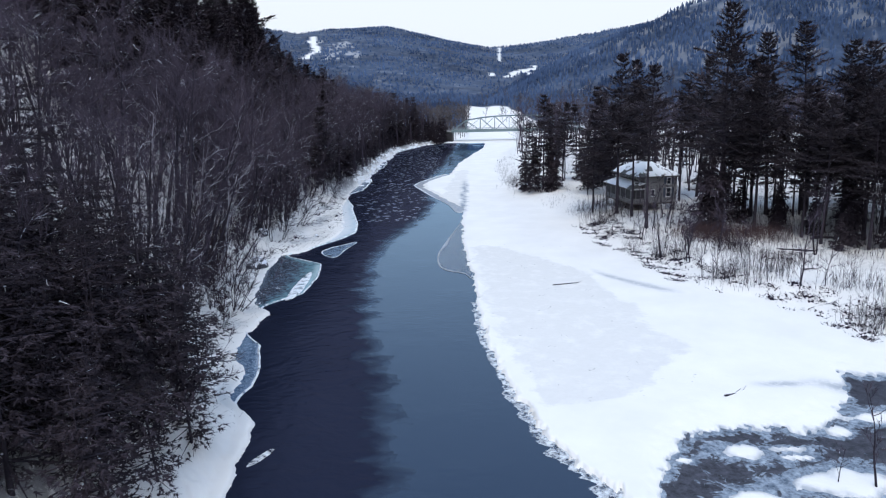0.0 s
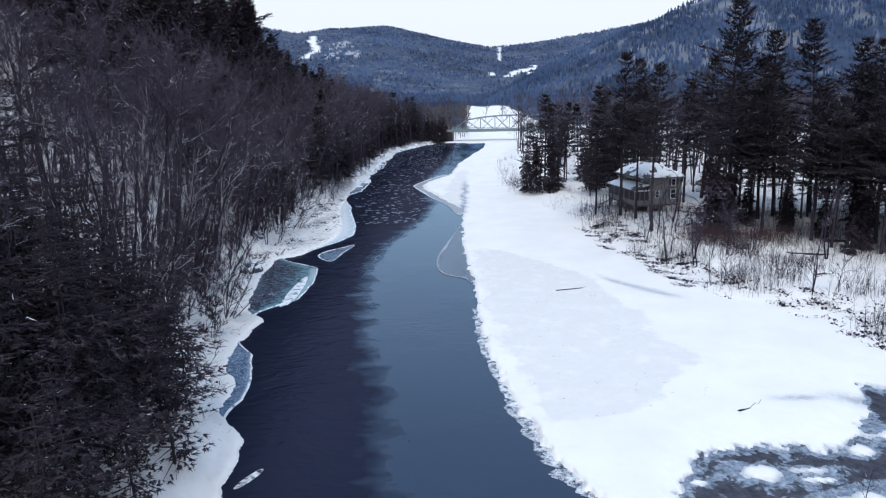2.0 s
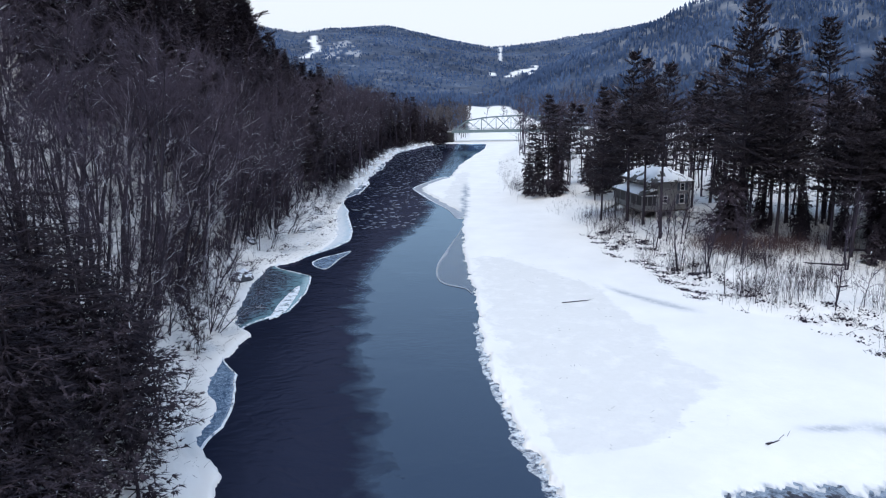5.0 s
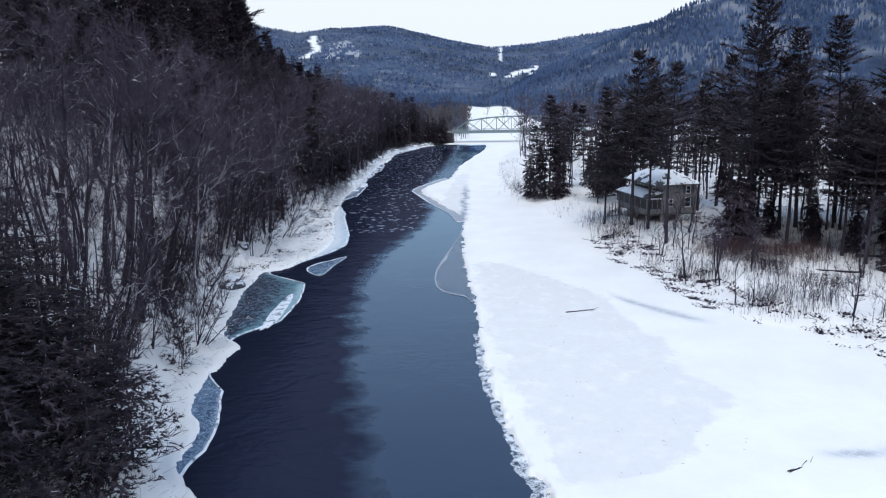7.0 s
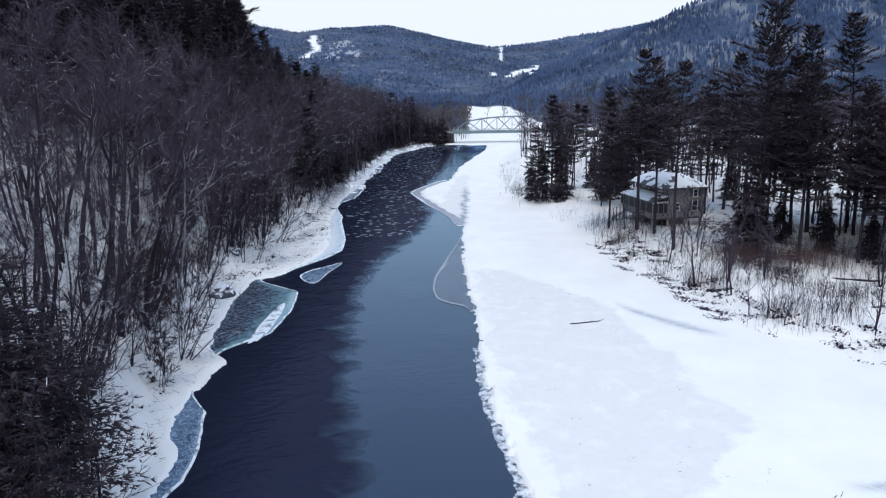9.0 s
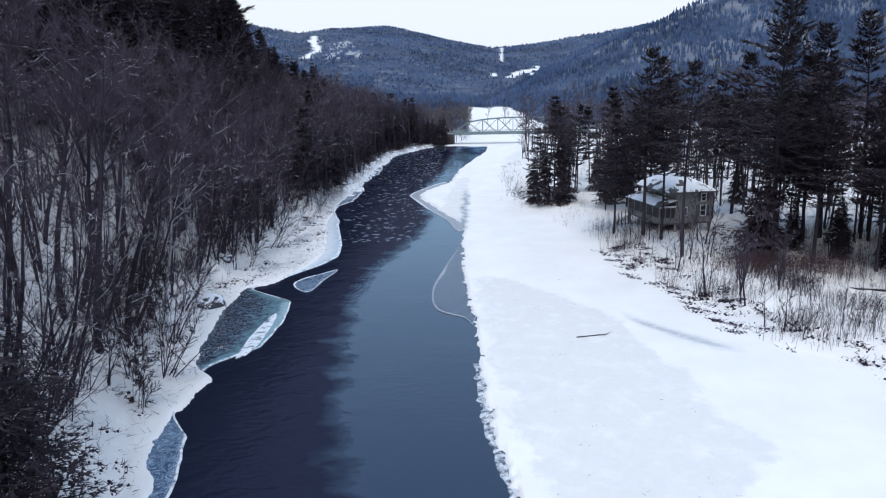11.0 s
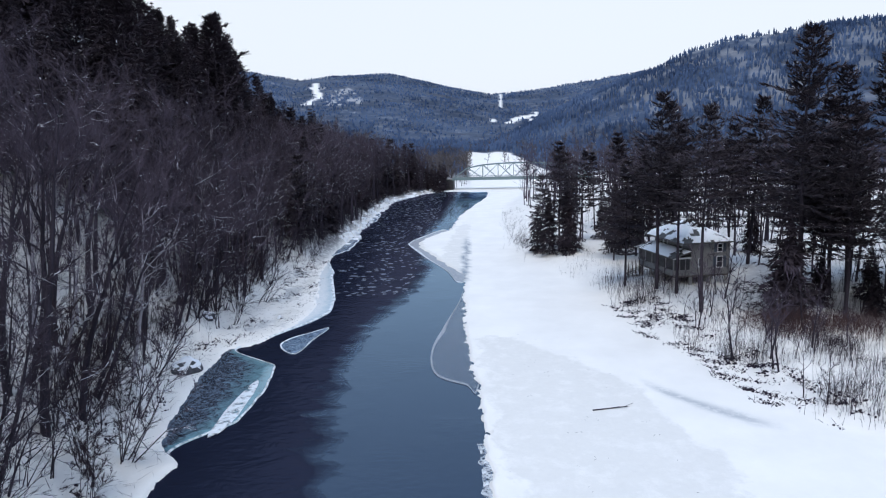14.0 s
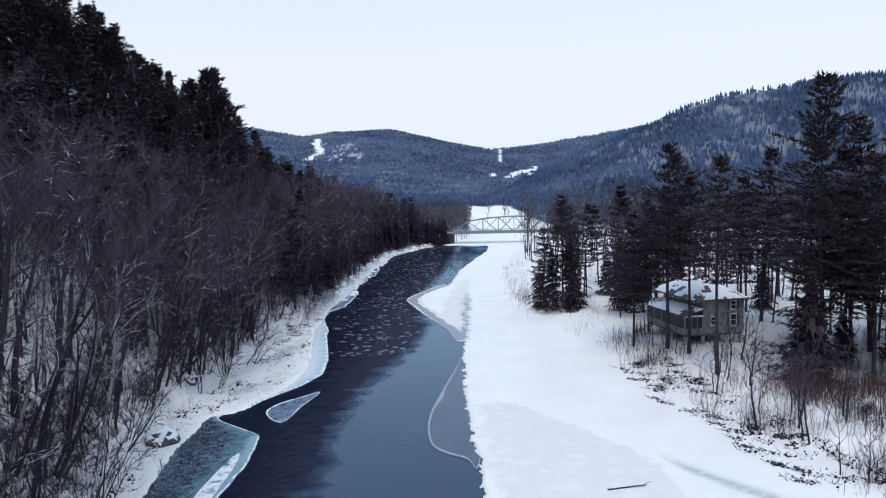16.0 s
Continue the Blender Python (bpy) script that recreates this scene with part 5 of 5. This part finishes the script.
def debris_clumps(n, each):
    out = []
    for cx, cy, _z, _l, _r in debris_spots(n, BANK_RIGHT, 1, -0.6, 4.8, 50, 98):
        out += [(cx + 0.5 * g + rc.gauss(0, 0.2), cy - 0.6 * g + rc.gauss(0, 0.2)) for g in [rc.gauss(0, 0.55) for _ in range(rc.randrange(6, each))]]
    hs = land(np.array([p[0] for p in out]), np.array([p[1] for p in out]))[0]
    return [(x, y, float(z), rc.uniform(0.12, 0.5), rc) for (x, y), z in zip(out, hs)]


scatter("bank_debris", debris_clumps(150, 60), stick, M_DEBRIS, "dark fallen sticks and roots on the snowy bank", "debris")
def twig(lump, x, y, z, ln, rg):
    a = rg.uniform(0, 6.28)
    d = Vector((math.cos(a), math.sin(a), rg.uniform(0.0, 0.5)))
    p = Vector((x, y, z + 0.02))
    lump.spike(p, p + d * ln * 1.3, 0.009)


litter_left = []
for cx, cy, _z, _l, _r in debris_spots(95, SNOW_LEFT, -1, 1.2, 6, 40, 135):
    litter_left += [(cx + rc.gauss(0, 0.35), cy + rc.gauss(0, 0.5)) for _ in range(rc.randrange(4, 26))]
zs = land(np.array([p[0] for p in litter_left]), np.array([p[1] for p in litter_left]))[0]
scatter("shore_debris", [(x, y, float(z), rc.uniform(0.12, 0.6), rc) for (x, y), z in zip(litter_left, zs)], stick, M_DEBRIS, "dark dead leaves, roots and sticks on the snowy shore", "debris")
scatter("shore_debris", debris_spots(1700, SNOW_LEFT, -1, 0.8, 9, 34, 150), twig, M_DEBRIS, "dark sticks and roots along the snowy shore", "debris")


specks = []
for _ in range(46):
    y = rc.uniform(39, 86)
    cx, cy = float(SNOW_RIGHT(y)) + rc.uniform(1.5, 13), y
    specks += [(cx + rc.gauss(0, 0.3), cy + rc.gauss(0, 0.3)) for _ in range(rc.randrange(1, 4))]
zs = land(np.array([p[0] for p in specks]), np.array([p[1] for p in specks]))[0]
scatter("ice_litter", [(x, y, float(z), rc.uniform(0.05, 0.22), rc) for (x, y), z in zip(specks, zs)], twig, M_DEBRIS, "scattered bits of bark and twigs on the snowy ice", "debris")
rocks = []
for _ in range(150):
    y = rc.uniform(150, 292)
    rocks.append((float(SNOW_LEFT(y)) + rc.uniform(-2.5, 0.5), y))
zs = land(np.array([p[0] for p in rocks]), np.array([p[1] for p in rocks]))[0]
scatter("shore_rocks", [(x, y, max(0.05, float(z)), rc.uniform(0.3, 1.1), rc.uniform(0.1, 0.45), rc, 6) for (x, y), z in zip(rocks, zs)], chunk, M_SNOW, "snow-covered stones along the foot of the wooded bank", "rock")


def fallen_log(x, y, turn, ln, r, label):
    lump = Lump()
    rg = random.Random(int(x * 10))
    pts = curve_pts(rg, Vector((-ln / 2, 0, r * 0.6)), Vector((1, 0, 0)), ln, 6, 0.05, 0)
    lump.tube(pts, [r * (1 - 0.08 * k) for k in range(7)], 8, True)
    for _ in range(5):
        p, d = along(pts, rg.uniform(0.4, 1))
        side = rnd_dir(rg, d, 0.8)
        side.z = abs(side.z) * 0.15
        lump.tube(curve_pts(rg, p, side, rg.uniform(0.4, 1.2), 2, 0.1, 0.0), [r * 0.3, r * 0.2, 0.01], 4)
    ob = lump.object("fallen_log", M_PINEBARK, None, True)
    ob.matrix_world = at_ground(x, y, turn, 1, 0.02)
    return tagged(ob, label, "log")


fallen_log(10.6, 67.0, 0.25, 2.6, 0.06, "thin driftwood branch frozen into the snowy ice")
fallen_log(17.5, 40.9, 0.5, 2.0, 0.07, "driftwood branch lying on the snowy ice")
fallen_log(37.5, 74.0, -0.25, 5.0, 0.16, "fallen log half covered with snow under the pines")
fallen_log(45.0, 79.0, -0.3, 6.0, 0.2, "fallen log half covered with snow under the pines")
fallen_log(34.0, 66.0, 0.1, 2.5, 0.1, "short dark log on the snowy bank")


def boulder(x, y, s, label):
    bm = bmesh.new()
    bmesh.ops.create_icosphere(bm, subdivisions=3, radius=1)
    for v in bm.verts:
        v.co *= 1 + 0.5 * noise.noise(v.co * 1.1 + Vector((x, y, 0))) + 0.12 * noise.noise(v.co * 3.1)
        v.co.z *= 0.95
    ob = part("boulder", bm, M_ROCK)
    ob.matrix_world = at_ground(x, y, x, s, -0.1 * s)
    return tagged(ob, label, "rock")


boulder(-24.3, 76.2, 1.2, "snow-capped grey boulder on the shore")
for bx, by, bs in ((-20.6, 94.0, 0.3), (-26.5, 88.0, 0.7)):
    boulder(bx, by, bs, "dark rock poking through the snowy shore")

# ---- the cabin ----
def box(bm, x0, x1, y0, y1, z0, z1):
    vs = [bm.verts.new((x, y, z)) for z in (z0, z1) for x, y in ((x0, y0), (x1, y0), (x1, y1), (x0, y1))]
    for f in ((3, 2, 1, 0), (4, 5, 6, 7), (0, 1, 5, 4), (1, 2, 6, 5), (2, 3, 7, 6), (3, 0, 4, 7)):
        bm.faces.new([vs[i] for i in f])


def box_part(name, parent, material, x0, x1, y0, y1, z0, z1, bevel=0.0, label=""):
    bm = bmesh.new()
    box(bm, x0, x1, y0, y1, z0, z1)
    if bevel:
        bmesh.ops.bevel(bm, geom=bm.edges[:], offset=bevel, segments=1, affect="EDGES")
    return part(name, bm, material, parent, label)


def clad_wall(name, parent, a, b, z0, z1, thick, holes, board=0.2):
    """A wall from a to b (plan points) with openings (from, to, low, high), clad with lapped boards, each a piece of its own."""
    ax, ay = a
    ln = math.hypot(b[0] - ax, b[1] - ay)
    ux, uy = (b[0] - ax) / ln, (b[1] - ay) / ln
    nx, ny = uy, -ux

    def slab(bm, s0, s1, za, zb, back, low, high):
        pts = []
        for z, o in ((za, low), (zb, high)):
            for s, d in ((s0, o), (s1, o), (s1, back), (s0, back)):
                pts.append(bm.verts.new((ax + ux * s + nx * d, ay + uy * s + ny * d, z)))
        for f in ((0, 1, 5, 4), (1, 2, 6, 5), (2, 3, 7, 6), (3, 0, 4, 7), (4, 5, 6, 7), (3, 2, 1, 0)):
            bm.faces.new([pts[i] for i in f])

    # the sheathing: a grid of cells without those in the openings
    bm = bmesh.new()
    us = sorted({0.0, ln, *(h for hole in holes for h in hole[:2])})
    zs = sorted({z0, z1, *(h for hole in holes for h in hole[2:])})
    grid = {(u, z, d): bm.verts.new((ax + ux * u + nx * d, ay + uy * u + ny * d, z)) for u in us for z in zs for d in (-thick, 0.0)}
    for u0, u1 in zip(us, us[1:]):
        for za, zb in zip(zs, zs[1:]):
            if any(h0 < (u0 + u1) / 2 < h1 and hl < (za + zb) / 2 < hh for h0, h1, hl, hh in holes):
                continue
            bm.faces.new([grid[k] for k in ((u0, za, 0.0), (u1, za, 0.0), (u1, zb, 0.0), (u0, zb, 0.0))])
            bm.faces.new([grid[k] for k in ((u0, zb, -thick), (u1, zb, -thick), (u1, za, -thick), (u0, za, -thick))])
    rims = [e for e in bm.edges if len(e.link_faces) == 1 and all(abs((v.co.x - ax) * nx + (v.co.y - ay) * ny) < 0.001 for v in e.verts)]
    for e in rims:
        p, q = e.verts
        back = {v: min((w for w in grid.values() if w is not v), key=lambda w: (w.co - v.co - Vector((-nx * thick, -ny * thick, 0))).length) for v in (p, q)}
        bm.faces.new([p, q, back[q], back[p]])
    bmesh.ops.recalc_face_normals(bm, faces=bm.faces[:])
    wall = part(name, bm, M_SIDING, parent)
    z = z0
    while z < z1 - 0.01:
        zt = min(z + board, z1)
        cuts = [(0, ln)]
        for h0, h1, hl, hh in holes:
            if zt > hl + 0.02 and z < hh - 0.02:
                cuts = [seg for s0, s1 in cuts for seg in ((s0, min(s1, h0)), (max(s0, h1), s1)) if seg[1] - seg[0] > 0.02]
        for s0, s1 in cuts:
            bm = bmesh.new()
            slab(bm, s0, s1, z, zt, 0.003, 0.026, 0.010)
            part("clapboard", bm, M_SIDING, wall)
        z = zt
    return wall


def window_unit(parent, a, b, s0, s1, z0, z1, shutters=False):
    """Sash window set in a wall from a to b: frame, sill, meeting rail, panes, shutters."""
    ax, ay = a
    ln = math.hypot(b[0] - ax, b[1] - ay)
    turn = math.atan2(b[1] - ay, b[0] - ax)
    w = s1 - s0
    m = Matrix.Translation((ax, ay, 0)) @ Matrix.Rotation(turn, 4, "Z") @ Matrix.Translation((s0, 0, z0))
    bm = bmesh.new()
    h = z1 - z0
    for x0, x1, za, zb in ((-0.09, 0, -0.06, h + 0.10), (w, w + 0.09, -0.06, h + 0.10), (0, w, h, h + 0.10), (0, w, -0.06, 0.0), (0, w, h / 2 - 0.025, h / 2 + 0.025)):
        box(bm, x0, x1, -0.05, 0.06, za, zb)
    frame_ob = part("window", bm, M_TRIM, parent, "white-framed sash window")
    frame_ob.matrix_local = m
    for za, zb in ((0.0, h / 2 - 0.025), (h / 2 + 0.025, h)):
        box_part("pane", frame_ob, M_GLASS, 0.0, w, 0.01, 0.02, za, zb)
    box_part("sill", frame_ob, M_TRIM, -0.13, w + 0.13, -0.10, -0.052, -0.10, -0.062)
    if shutters:
        for x0 in (-0.50, w + 0.12):
            bm = bmesh.new()
            box(bm, x0, x0 + 0.38, -0.045, -0.025, -0.05, h + 0.08)
            for k in range(12):
                zc = 0.02 + k * (h - 0.04) / 12
                box(bm, x0 + 0.05, x0 + 0.33, -0.056, -0.046, zc, zc + 0.05)
            part("shutter", bm, M_SHUTTER, frame_ob, "blue-grey louvred shutter")
    return frame_ob


def hip_roof(parent, x0, x1, y0, y1, z, rise, over, snow):
    """A hipped roof with a short ridge along y, thick eaves, and a blanket of snow that has slid off in places."""
    bx0, bx1, by0, by1 = x0 - over, x1 + over, y0 - over, y1 + over
    half = (bx1 - bx0) / 2
    cx = (bx0 + bx1) / 2
    ra, rb = (cx, by0 + half, z + rise), (cx, by1 - half, z + rise)
    bm = bmesh.new()
    low = [bm.verts.new(p) for p in ((bx0, by0, z - 0.14), (bx1, by0, z - 0.14), (bx1, by1, z - 0.14), (bx0, by1, z - 0.14))]
    eave = [bm.verts.new(p) for p in ((bx0, by0, z), (bx1, by0, z), (bx1, by1, z), (bx0, by1, z))]
    r0, r1 = bm.verts.new(ra), bm.verts.new(rb)
    bm.faces.new(low[::-1])
    for k in range(4):
        bm.faces.new((low[k], low[(k + 1) % 4], eave[(k + 1) % 4], eave[k]))
    bm.faces.new((eave[0], eave[1], r0))
    bm.faces.new((eave[1], eave[2], r1, r0))
    bm.faces.new((eave[2], eave[3], r1))
    bm.faces.new((eave[3], eave[0], r0, r1))
    roof = part("roof", bm, M_ROOF, parent, "dark shingle hip roof")
    if snow:
        n, lump = 44, Lump()

        def rz(x, y):
            d = min(x - bx0, bx1 - x, y - by0, by1 - y)
            return z + rise * min(1, d / half)

        idx = {}
        for j in range(n + 1):
            for i in range(n + 1):
                x, y = bx0 + 0.04 + (bx1 - bx0 - 0.08) * i / n, by0 + 0.04 + (by1 - by0 - 0.08) * j / n
                f = float(fbm(np.array([x * 1.4 + 3]), np.array([y * 1.1 + 8]), 4)[0]) - (0.10 if min(x - bx0, bx1 - x, y - by0, by1 - y) < 0.5 else 0)
                idx[i, j] = (len(lump.v), f)
                e = min(i, j, n - i, n - j) / 2
                lump.v.append(Vector((x, y, rz(x, y) + (0.012 + 0.15 * min(1, e)) * (1.0 if f > -0.15 else 0.1))))
        for j in range(n):
            for i in range(n):
                q = [idx[i, j], idx[i + 1, j], idx[i + 1, j + 1], idx[i, j + 1]]
                if sum(a[1] for a in q) / 4 > -0.16:
                    lump.f.append(tuple(a[0] for a in q))
        lump.object("roof_snow", M_SNOW, roof, True)
    return roof


def make_cabin():
    m = Matrix.Translation((25.5, 100.7, 1.86)) @ Matrix.Rotation(radians(11), 4, "Z")
    cabin = empty("cabin", m, "two-storey grey clapboard cabin on posts with a snowy hip roof", "house")
    W, D, F, P = 7.2, 9.2, 1.0, 2.3
    # posts, floor, dark skirting
    for x in (0.15, P, 4.7, W - 0.2):
        for y in (0.15, 3.1, 6.1, D - 0.2):
            box_part("post", cabin, M_CONCRETE, x - 0.16, x + 0.16, y - 0.16, y + 0.16, -0.9, F - 0.12, 0.02)
    box_part("floor_deck", cabin, M_DARKWOOD, 0, W, 0, D, F - 0.12, F + 0.05)
    for y in (0.6, 4.6):
        for k in range(14):
            box_part("lattice_slat", cabin, M_DARKWOOD, 2.6 + k * 0.21, 2.67 + k * 0.21, y + 0.5, y + 0.53, -0.6, F - 0.13)
    # main block
    hi = 5.05
    front = [(3.35, 4.05, 1.95, 3.2), (3.42, 3.98, 3.85, 4.75), (0.95, 1.45, 2.1, 3.0)]
    clad_wall("wall", cabin, (P, 0), (W, 0), F + 0.05, hi, 0.14, front)
    for s0, s1, z0, z1 in front:
        window_unit(cabin, (P, 0), (W, 0), s0, s1, z0, z1, s0 > 2)
    clad_wall("wall", cabin, (W, 0.14), (W, D - 0.14), F + 0.05, hi, 0.14, [(2, 2.9, 1.9, 3.1), (5.5, 6.4, 1.9, 3.1)])
    for s in (2, 5.5):
        window_unit(cabin, (W, 0.14), (W, D - 0.14), s, s + 0.9, 1.9, 3.1)
    clad_wall("wall", cabin, (W, D), (P, D), F + 0.05, hi, 0.14, [])
    side = [(1.2, 2.0, 3.75, 4.75), (2.3, 3.1, 3.75, 4.75), (6.0, 6.8, 3.75, 4.75)]
    clad_wall("wall", cabin, (P, D - 0.14), (P, 0.14), F + 0.05, hi, 0.14, side)
    for s0, s1, z0, z1 in side:
        window_unit(cabin, (P, D - 0.14), (P, 0.14), s0, s1, z0, z1)
    for x, y in ((P, 0), (W, 0), (W, D), (P, D)):
        box_part("corner_board", cabin, M_SIDING, x - 0.07, x + 0.07, y - 0.07, y + 0.07, F, hi + 0.02)
    hip_roof(cabin, P - 1.0, W, 0, D, hi + 0.02, 1.9, 0.45, True)
    # porch along the river side
    clad_wall("porch_wall", cabin, (0, D), (0, 0), F + 0.05, F + 0.75, 0.10, [])
    clad_wall("porch_wall", cabin, (0, 0), (P - 0.08, 0), F + 0.05, F + 0.75, 0.10, [])
    for y in (0.06, 1.9, 3.7, 5.5, 7.3, D - 0.06):
        box_part("porch_post", cabin, M_SIDING, -0.04, 0.10, y - 0.07, y + 0.07, F + 0.75, 3.1)
    for x in (0.8, 1.55, P - 0.14):
        box_part("porch_post", cabin, M_SIDING, x - 0.05, x + 0.05, -0.02, 0.10, F + 0.75, 3.1)
    box_part("porch_beam", cabin, M_TRIM, -0.06, 0.12, -0.06, D, 3.1, 3.3)
    box_part("porch_beam", cabin, M_TRIM, 0.12, P - 0.07, -0.06, 0.10, 3.1, 3.3)
    # opaque near-black panels stand in for the shade inside the open porch
    for k in range(5):
        y0 = 0.14 + 1.8 * k
        box_part("screen", cabin, M_PORCH_SHADE, 0.02, 0.04, y0, y0 + 1.66, F + 0.77, 3.08)
    for x0, x1 in ((0.1, 0.75), (0.85, 1.5), (1.6, P - 0.2)):
        box_part("screen", cabin, M_PORCH_SHADE, x0, x1, 0.02, 0.04, F + 0.77, 3.08)
    bm = bmesh.new()
    e = [bm.verts.new(p) for p in ((-0.45, -0.45, 3.2), (P - 0.16, -0.45, 3.95), (P - 0.16, D + 0.3, 3.95), (-0.45, D + 0.3, 3.2), (-0.45, -0.45, 3.32), (P - 0.16, -0.45, 4.07), (P - 0.16, D + 0.3, 4.07), (-0.45, D + 0.3, 3.32))]
    for f in ((3, 2, 1, 0), (4, 5, 6, 7), (0, 1, 5, 4), (1, 2, 6, 5), (2, 3, 7, 6), (3, 0, 4, 7)):
        bm.faces.new([e[i] for i in f])
    pr = part("porch_roof", bm, M_ROOF, cabin, "low shed roof over the porch")
    lump, n = Lump(), 30
    keep = {}
    for j in range(n + 1):
        for i in range(13):
            x, y = -0.42 + (P - 0.16 + 0.40) * i / 12, -0.42 + (D + 0.7) * j / n
            f = float(fbm(np.array([x * 0.5 + 20]), np.array([y * 0.5]), 3)[0])
            keep[i, j] = f
            lump.v.append(Vector((x, y, 3.335 + (x + 0.45) * 0.75 / (P + 0.29) + (0.13 if 0 < i < 12 and 0 < j < n else 0.0))))
    for j in range(n):
        for i in range(12):
            if keep[i, j] > -0.16:
                lump.f.append((j * 13 + i, j * 13 + i + 1, (j + 1) * 13 + i + 1, (j + 1) * 13 + i))
    lump.object("roof_snow", M_SNOW, pr, True)
    # outside stair at the far end of the porch
    for k in range(7):
        box_part("step", cabin, M_DARKWOOD, -2.2 + 0.29 * k, -1.9 + 0.29 * k, D - 1.6, D - 0.5, F - 1.12 + 0.15 * k, F - 1.07 + 0.15 * k)
    for y in (D - 1.65, D - 0.45):
        bm = bmesh.new()
        for k in range(5):
            box(bm, -2.2 + 0.5 * k, -2.13 + 0.5 * k, y - 0.04, y + 0.04, -0.3, 1.0 + 0.22 * k)
        part("stair_rail", bm, M_DARKWOOD, cabin)
    box_part("chimney", cabin, M_CONCRETE, 5.0, 5.5, 6.0, 6.5, hi + 0.8, hi + 2.4, 0.02, "short masonry chimney")
    # gas tank under the front wall
    bm = bmesh.new()
    bmesh.ops.create_uvsphere(bm, u_segments=16, v_segments=10, radius=0.3)
    for v in bm.verts:
        v.co.z = v.co.z * 0.7 + (0.45 if v.co.z > 0 else -0.1)
    tank = part("gas_cylinder", bm, M_TANK)
    tank.matrix_world = m @ Matrix.Translation((5.0, -0.5, 0.25))
    tagged(tank, "white gas cylinder standing beside the cabin", "tank")
    return cabin


make_cabin()


# ---- the truss bridge ----
def beam(bm, a, b, w, h):
    a, b = Vector(a), Vector(b)
    d = (b - a).normalized()
    s = d.cross(Vector((0, 1, 0)))
    s = s.normalized() * h / 2 if s.length > 0.01 else Vector((h / 2, 0, 0))
    t = d.cross(s).normalized() * w / 2
    vs = [bm.verts.new(p + i * s + j * t) for p in (a, b) for i, j in ((-1, -1), (1, -1), (1, 1), (-1, 1))]
    for f in ((3, 2, 1, 0), (4, 5, 6, 7), (0, 1, 5, 4), (1, 2, 6, 5), (2, 3, 7, 6), (3, 0, 4, 7)):
        bm.faces.new([vs[i] for i in f])


def beam_part(name, parent, a, b, w, h, material=None):
    bm = bmesh.new()
    beam(bm, a, b, w, h)
    return part(name, bm, material or M_STEEL, parent)


def make_bridge():
    bridge = empty("truss_bridge", pose(-3.6, 300, 0, 0, 0, -4), "pale grey-green steel truss bridge over the frozen river", "bridge")
    n, step, deck = 9, 6.3, 4.6
    top = [0, 4.4, 5.5, 6.0, 6.2, 6.2, 6.0, 5.5, 4.4, 0]
    box_part("deck", bridge, M_CONCRETE, -4, n * step + 4, -2.6, 2.6, deck - 0.25, deck + 0.1)
    for y in (-2.9, 2.9):
        beam_part("bottom_chord", bridge, (0, y, deck), (n * step, y, deck), 0.4, 1.0)
        for k in range(n):
            beam_part("top_chord", bridge, (k * step, y, deck + top[k]), ((k + 1) * step, y, deck + top[k + 1]), 0.35, 0.4)
            if k:
                beam_part("vertical", bridge, (k * step, y, deck), (k * step, y, deck + top[k]), 0.18, 0.2)
            if 0 < k < n - 1:
                s = k if k < n / 2 else k + 1
                e = k + 1 if k < n / 2 else k
                beam_part("diagonal", bridge, (s * step, y, deck + top[s]), (e * step, y, deck), 0.14, 0.18)
                beam_part("diagonal", bridge, (e * step, y, deck + top[e]), (s * step, y, deck), 0.14, 0.16)
        beam_part("railing", bridge, (0, y * 0.9, deck + 1.1), (n * step, y * 0.9, deck + 1.1), 0.1, 0.1)
    for k in range(1, n):
        beam_part("cross_beam", bridge, (k * step, -2.9, deck + top[k]), (k * step, 2.9, deck + top[k]), 0.2, 0.25)
    for x0, x1 in ((-3.5, 0.6), (n * step - 0.6, n * step + 3.5)):
        bm = bmesh.new()
        box(bm, x0, x1, -3.8, 3.8, -1.0, deck - 0.5)
        bmesh.ops.bevel(bm, geom=bm.edges[:], offset=0.1, segments=1, affect="EDGES")
        part("abutment", bm, M_OLDSTONE, bridge, "stained masonry abutment")
    return bridge


make_bridge()


# ---- far houses on the hillside ----
def far_house(r, az, s, label):
    a = radians(az)
    x, y = r * math.sin(a), 24 + r * math.cos(a)
    ob = empty("farmhouse", at_ground(x, y, 0.4, s, 0.3), label, "house")
    box_part("wall", ob, M_TRIM, -6, 6, -4, 4, -1, 5)
    bm = bmesh.new()
    v = [bm.verts.new(p) for p in ((-6.5, -4.6, 4.8), (6.5, -4.6, 4.8), (6.5, 4.6, 4.8), (-6.5, 4.6, 4.8), (-6.5, 0, 8), (6.5, 0, 8))]
    for f in ((0, 1, 5, 4), (2, 3, 4, 5), (0, 4, 3), (1, 2, 5), (3, 2, 1, 0)):
        bm.faces.new([v[i] for i in f])
    part("roof", bm, M_SNOW, ob, "snow-covered gable roof")
    for k in range(4):
        box_part("window", ob, M_GLASS, -4.8 + 2.8 * k, -3.8 + 2.8 * k, -4.06, -4.01, 1.5, 3.4)


far_house(1010, 6.2, 1.3, "white farmhouse with a snowy roof on the far hill")
far_house(990, 5.3, 0.9, "small white outbuilding on the far hill")
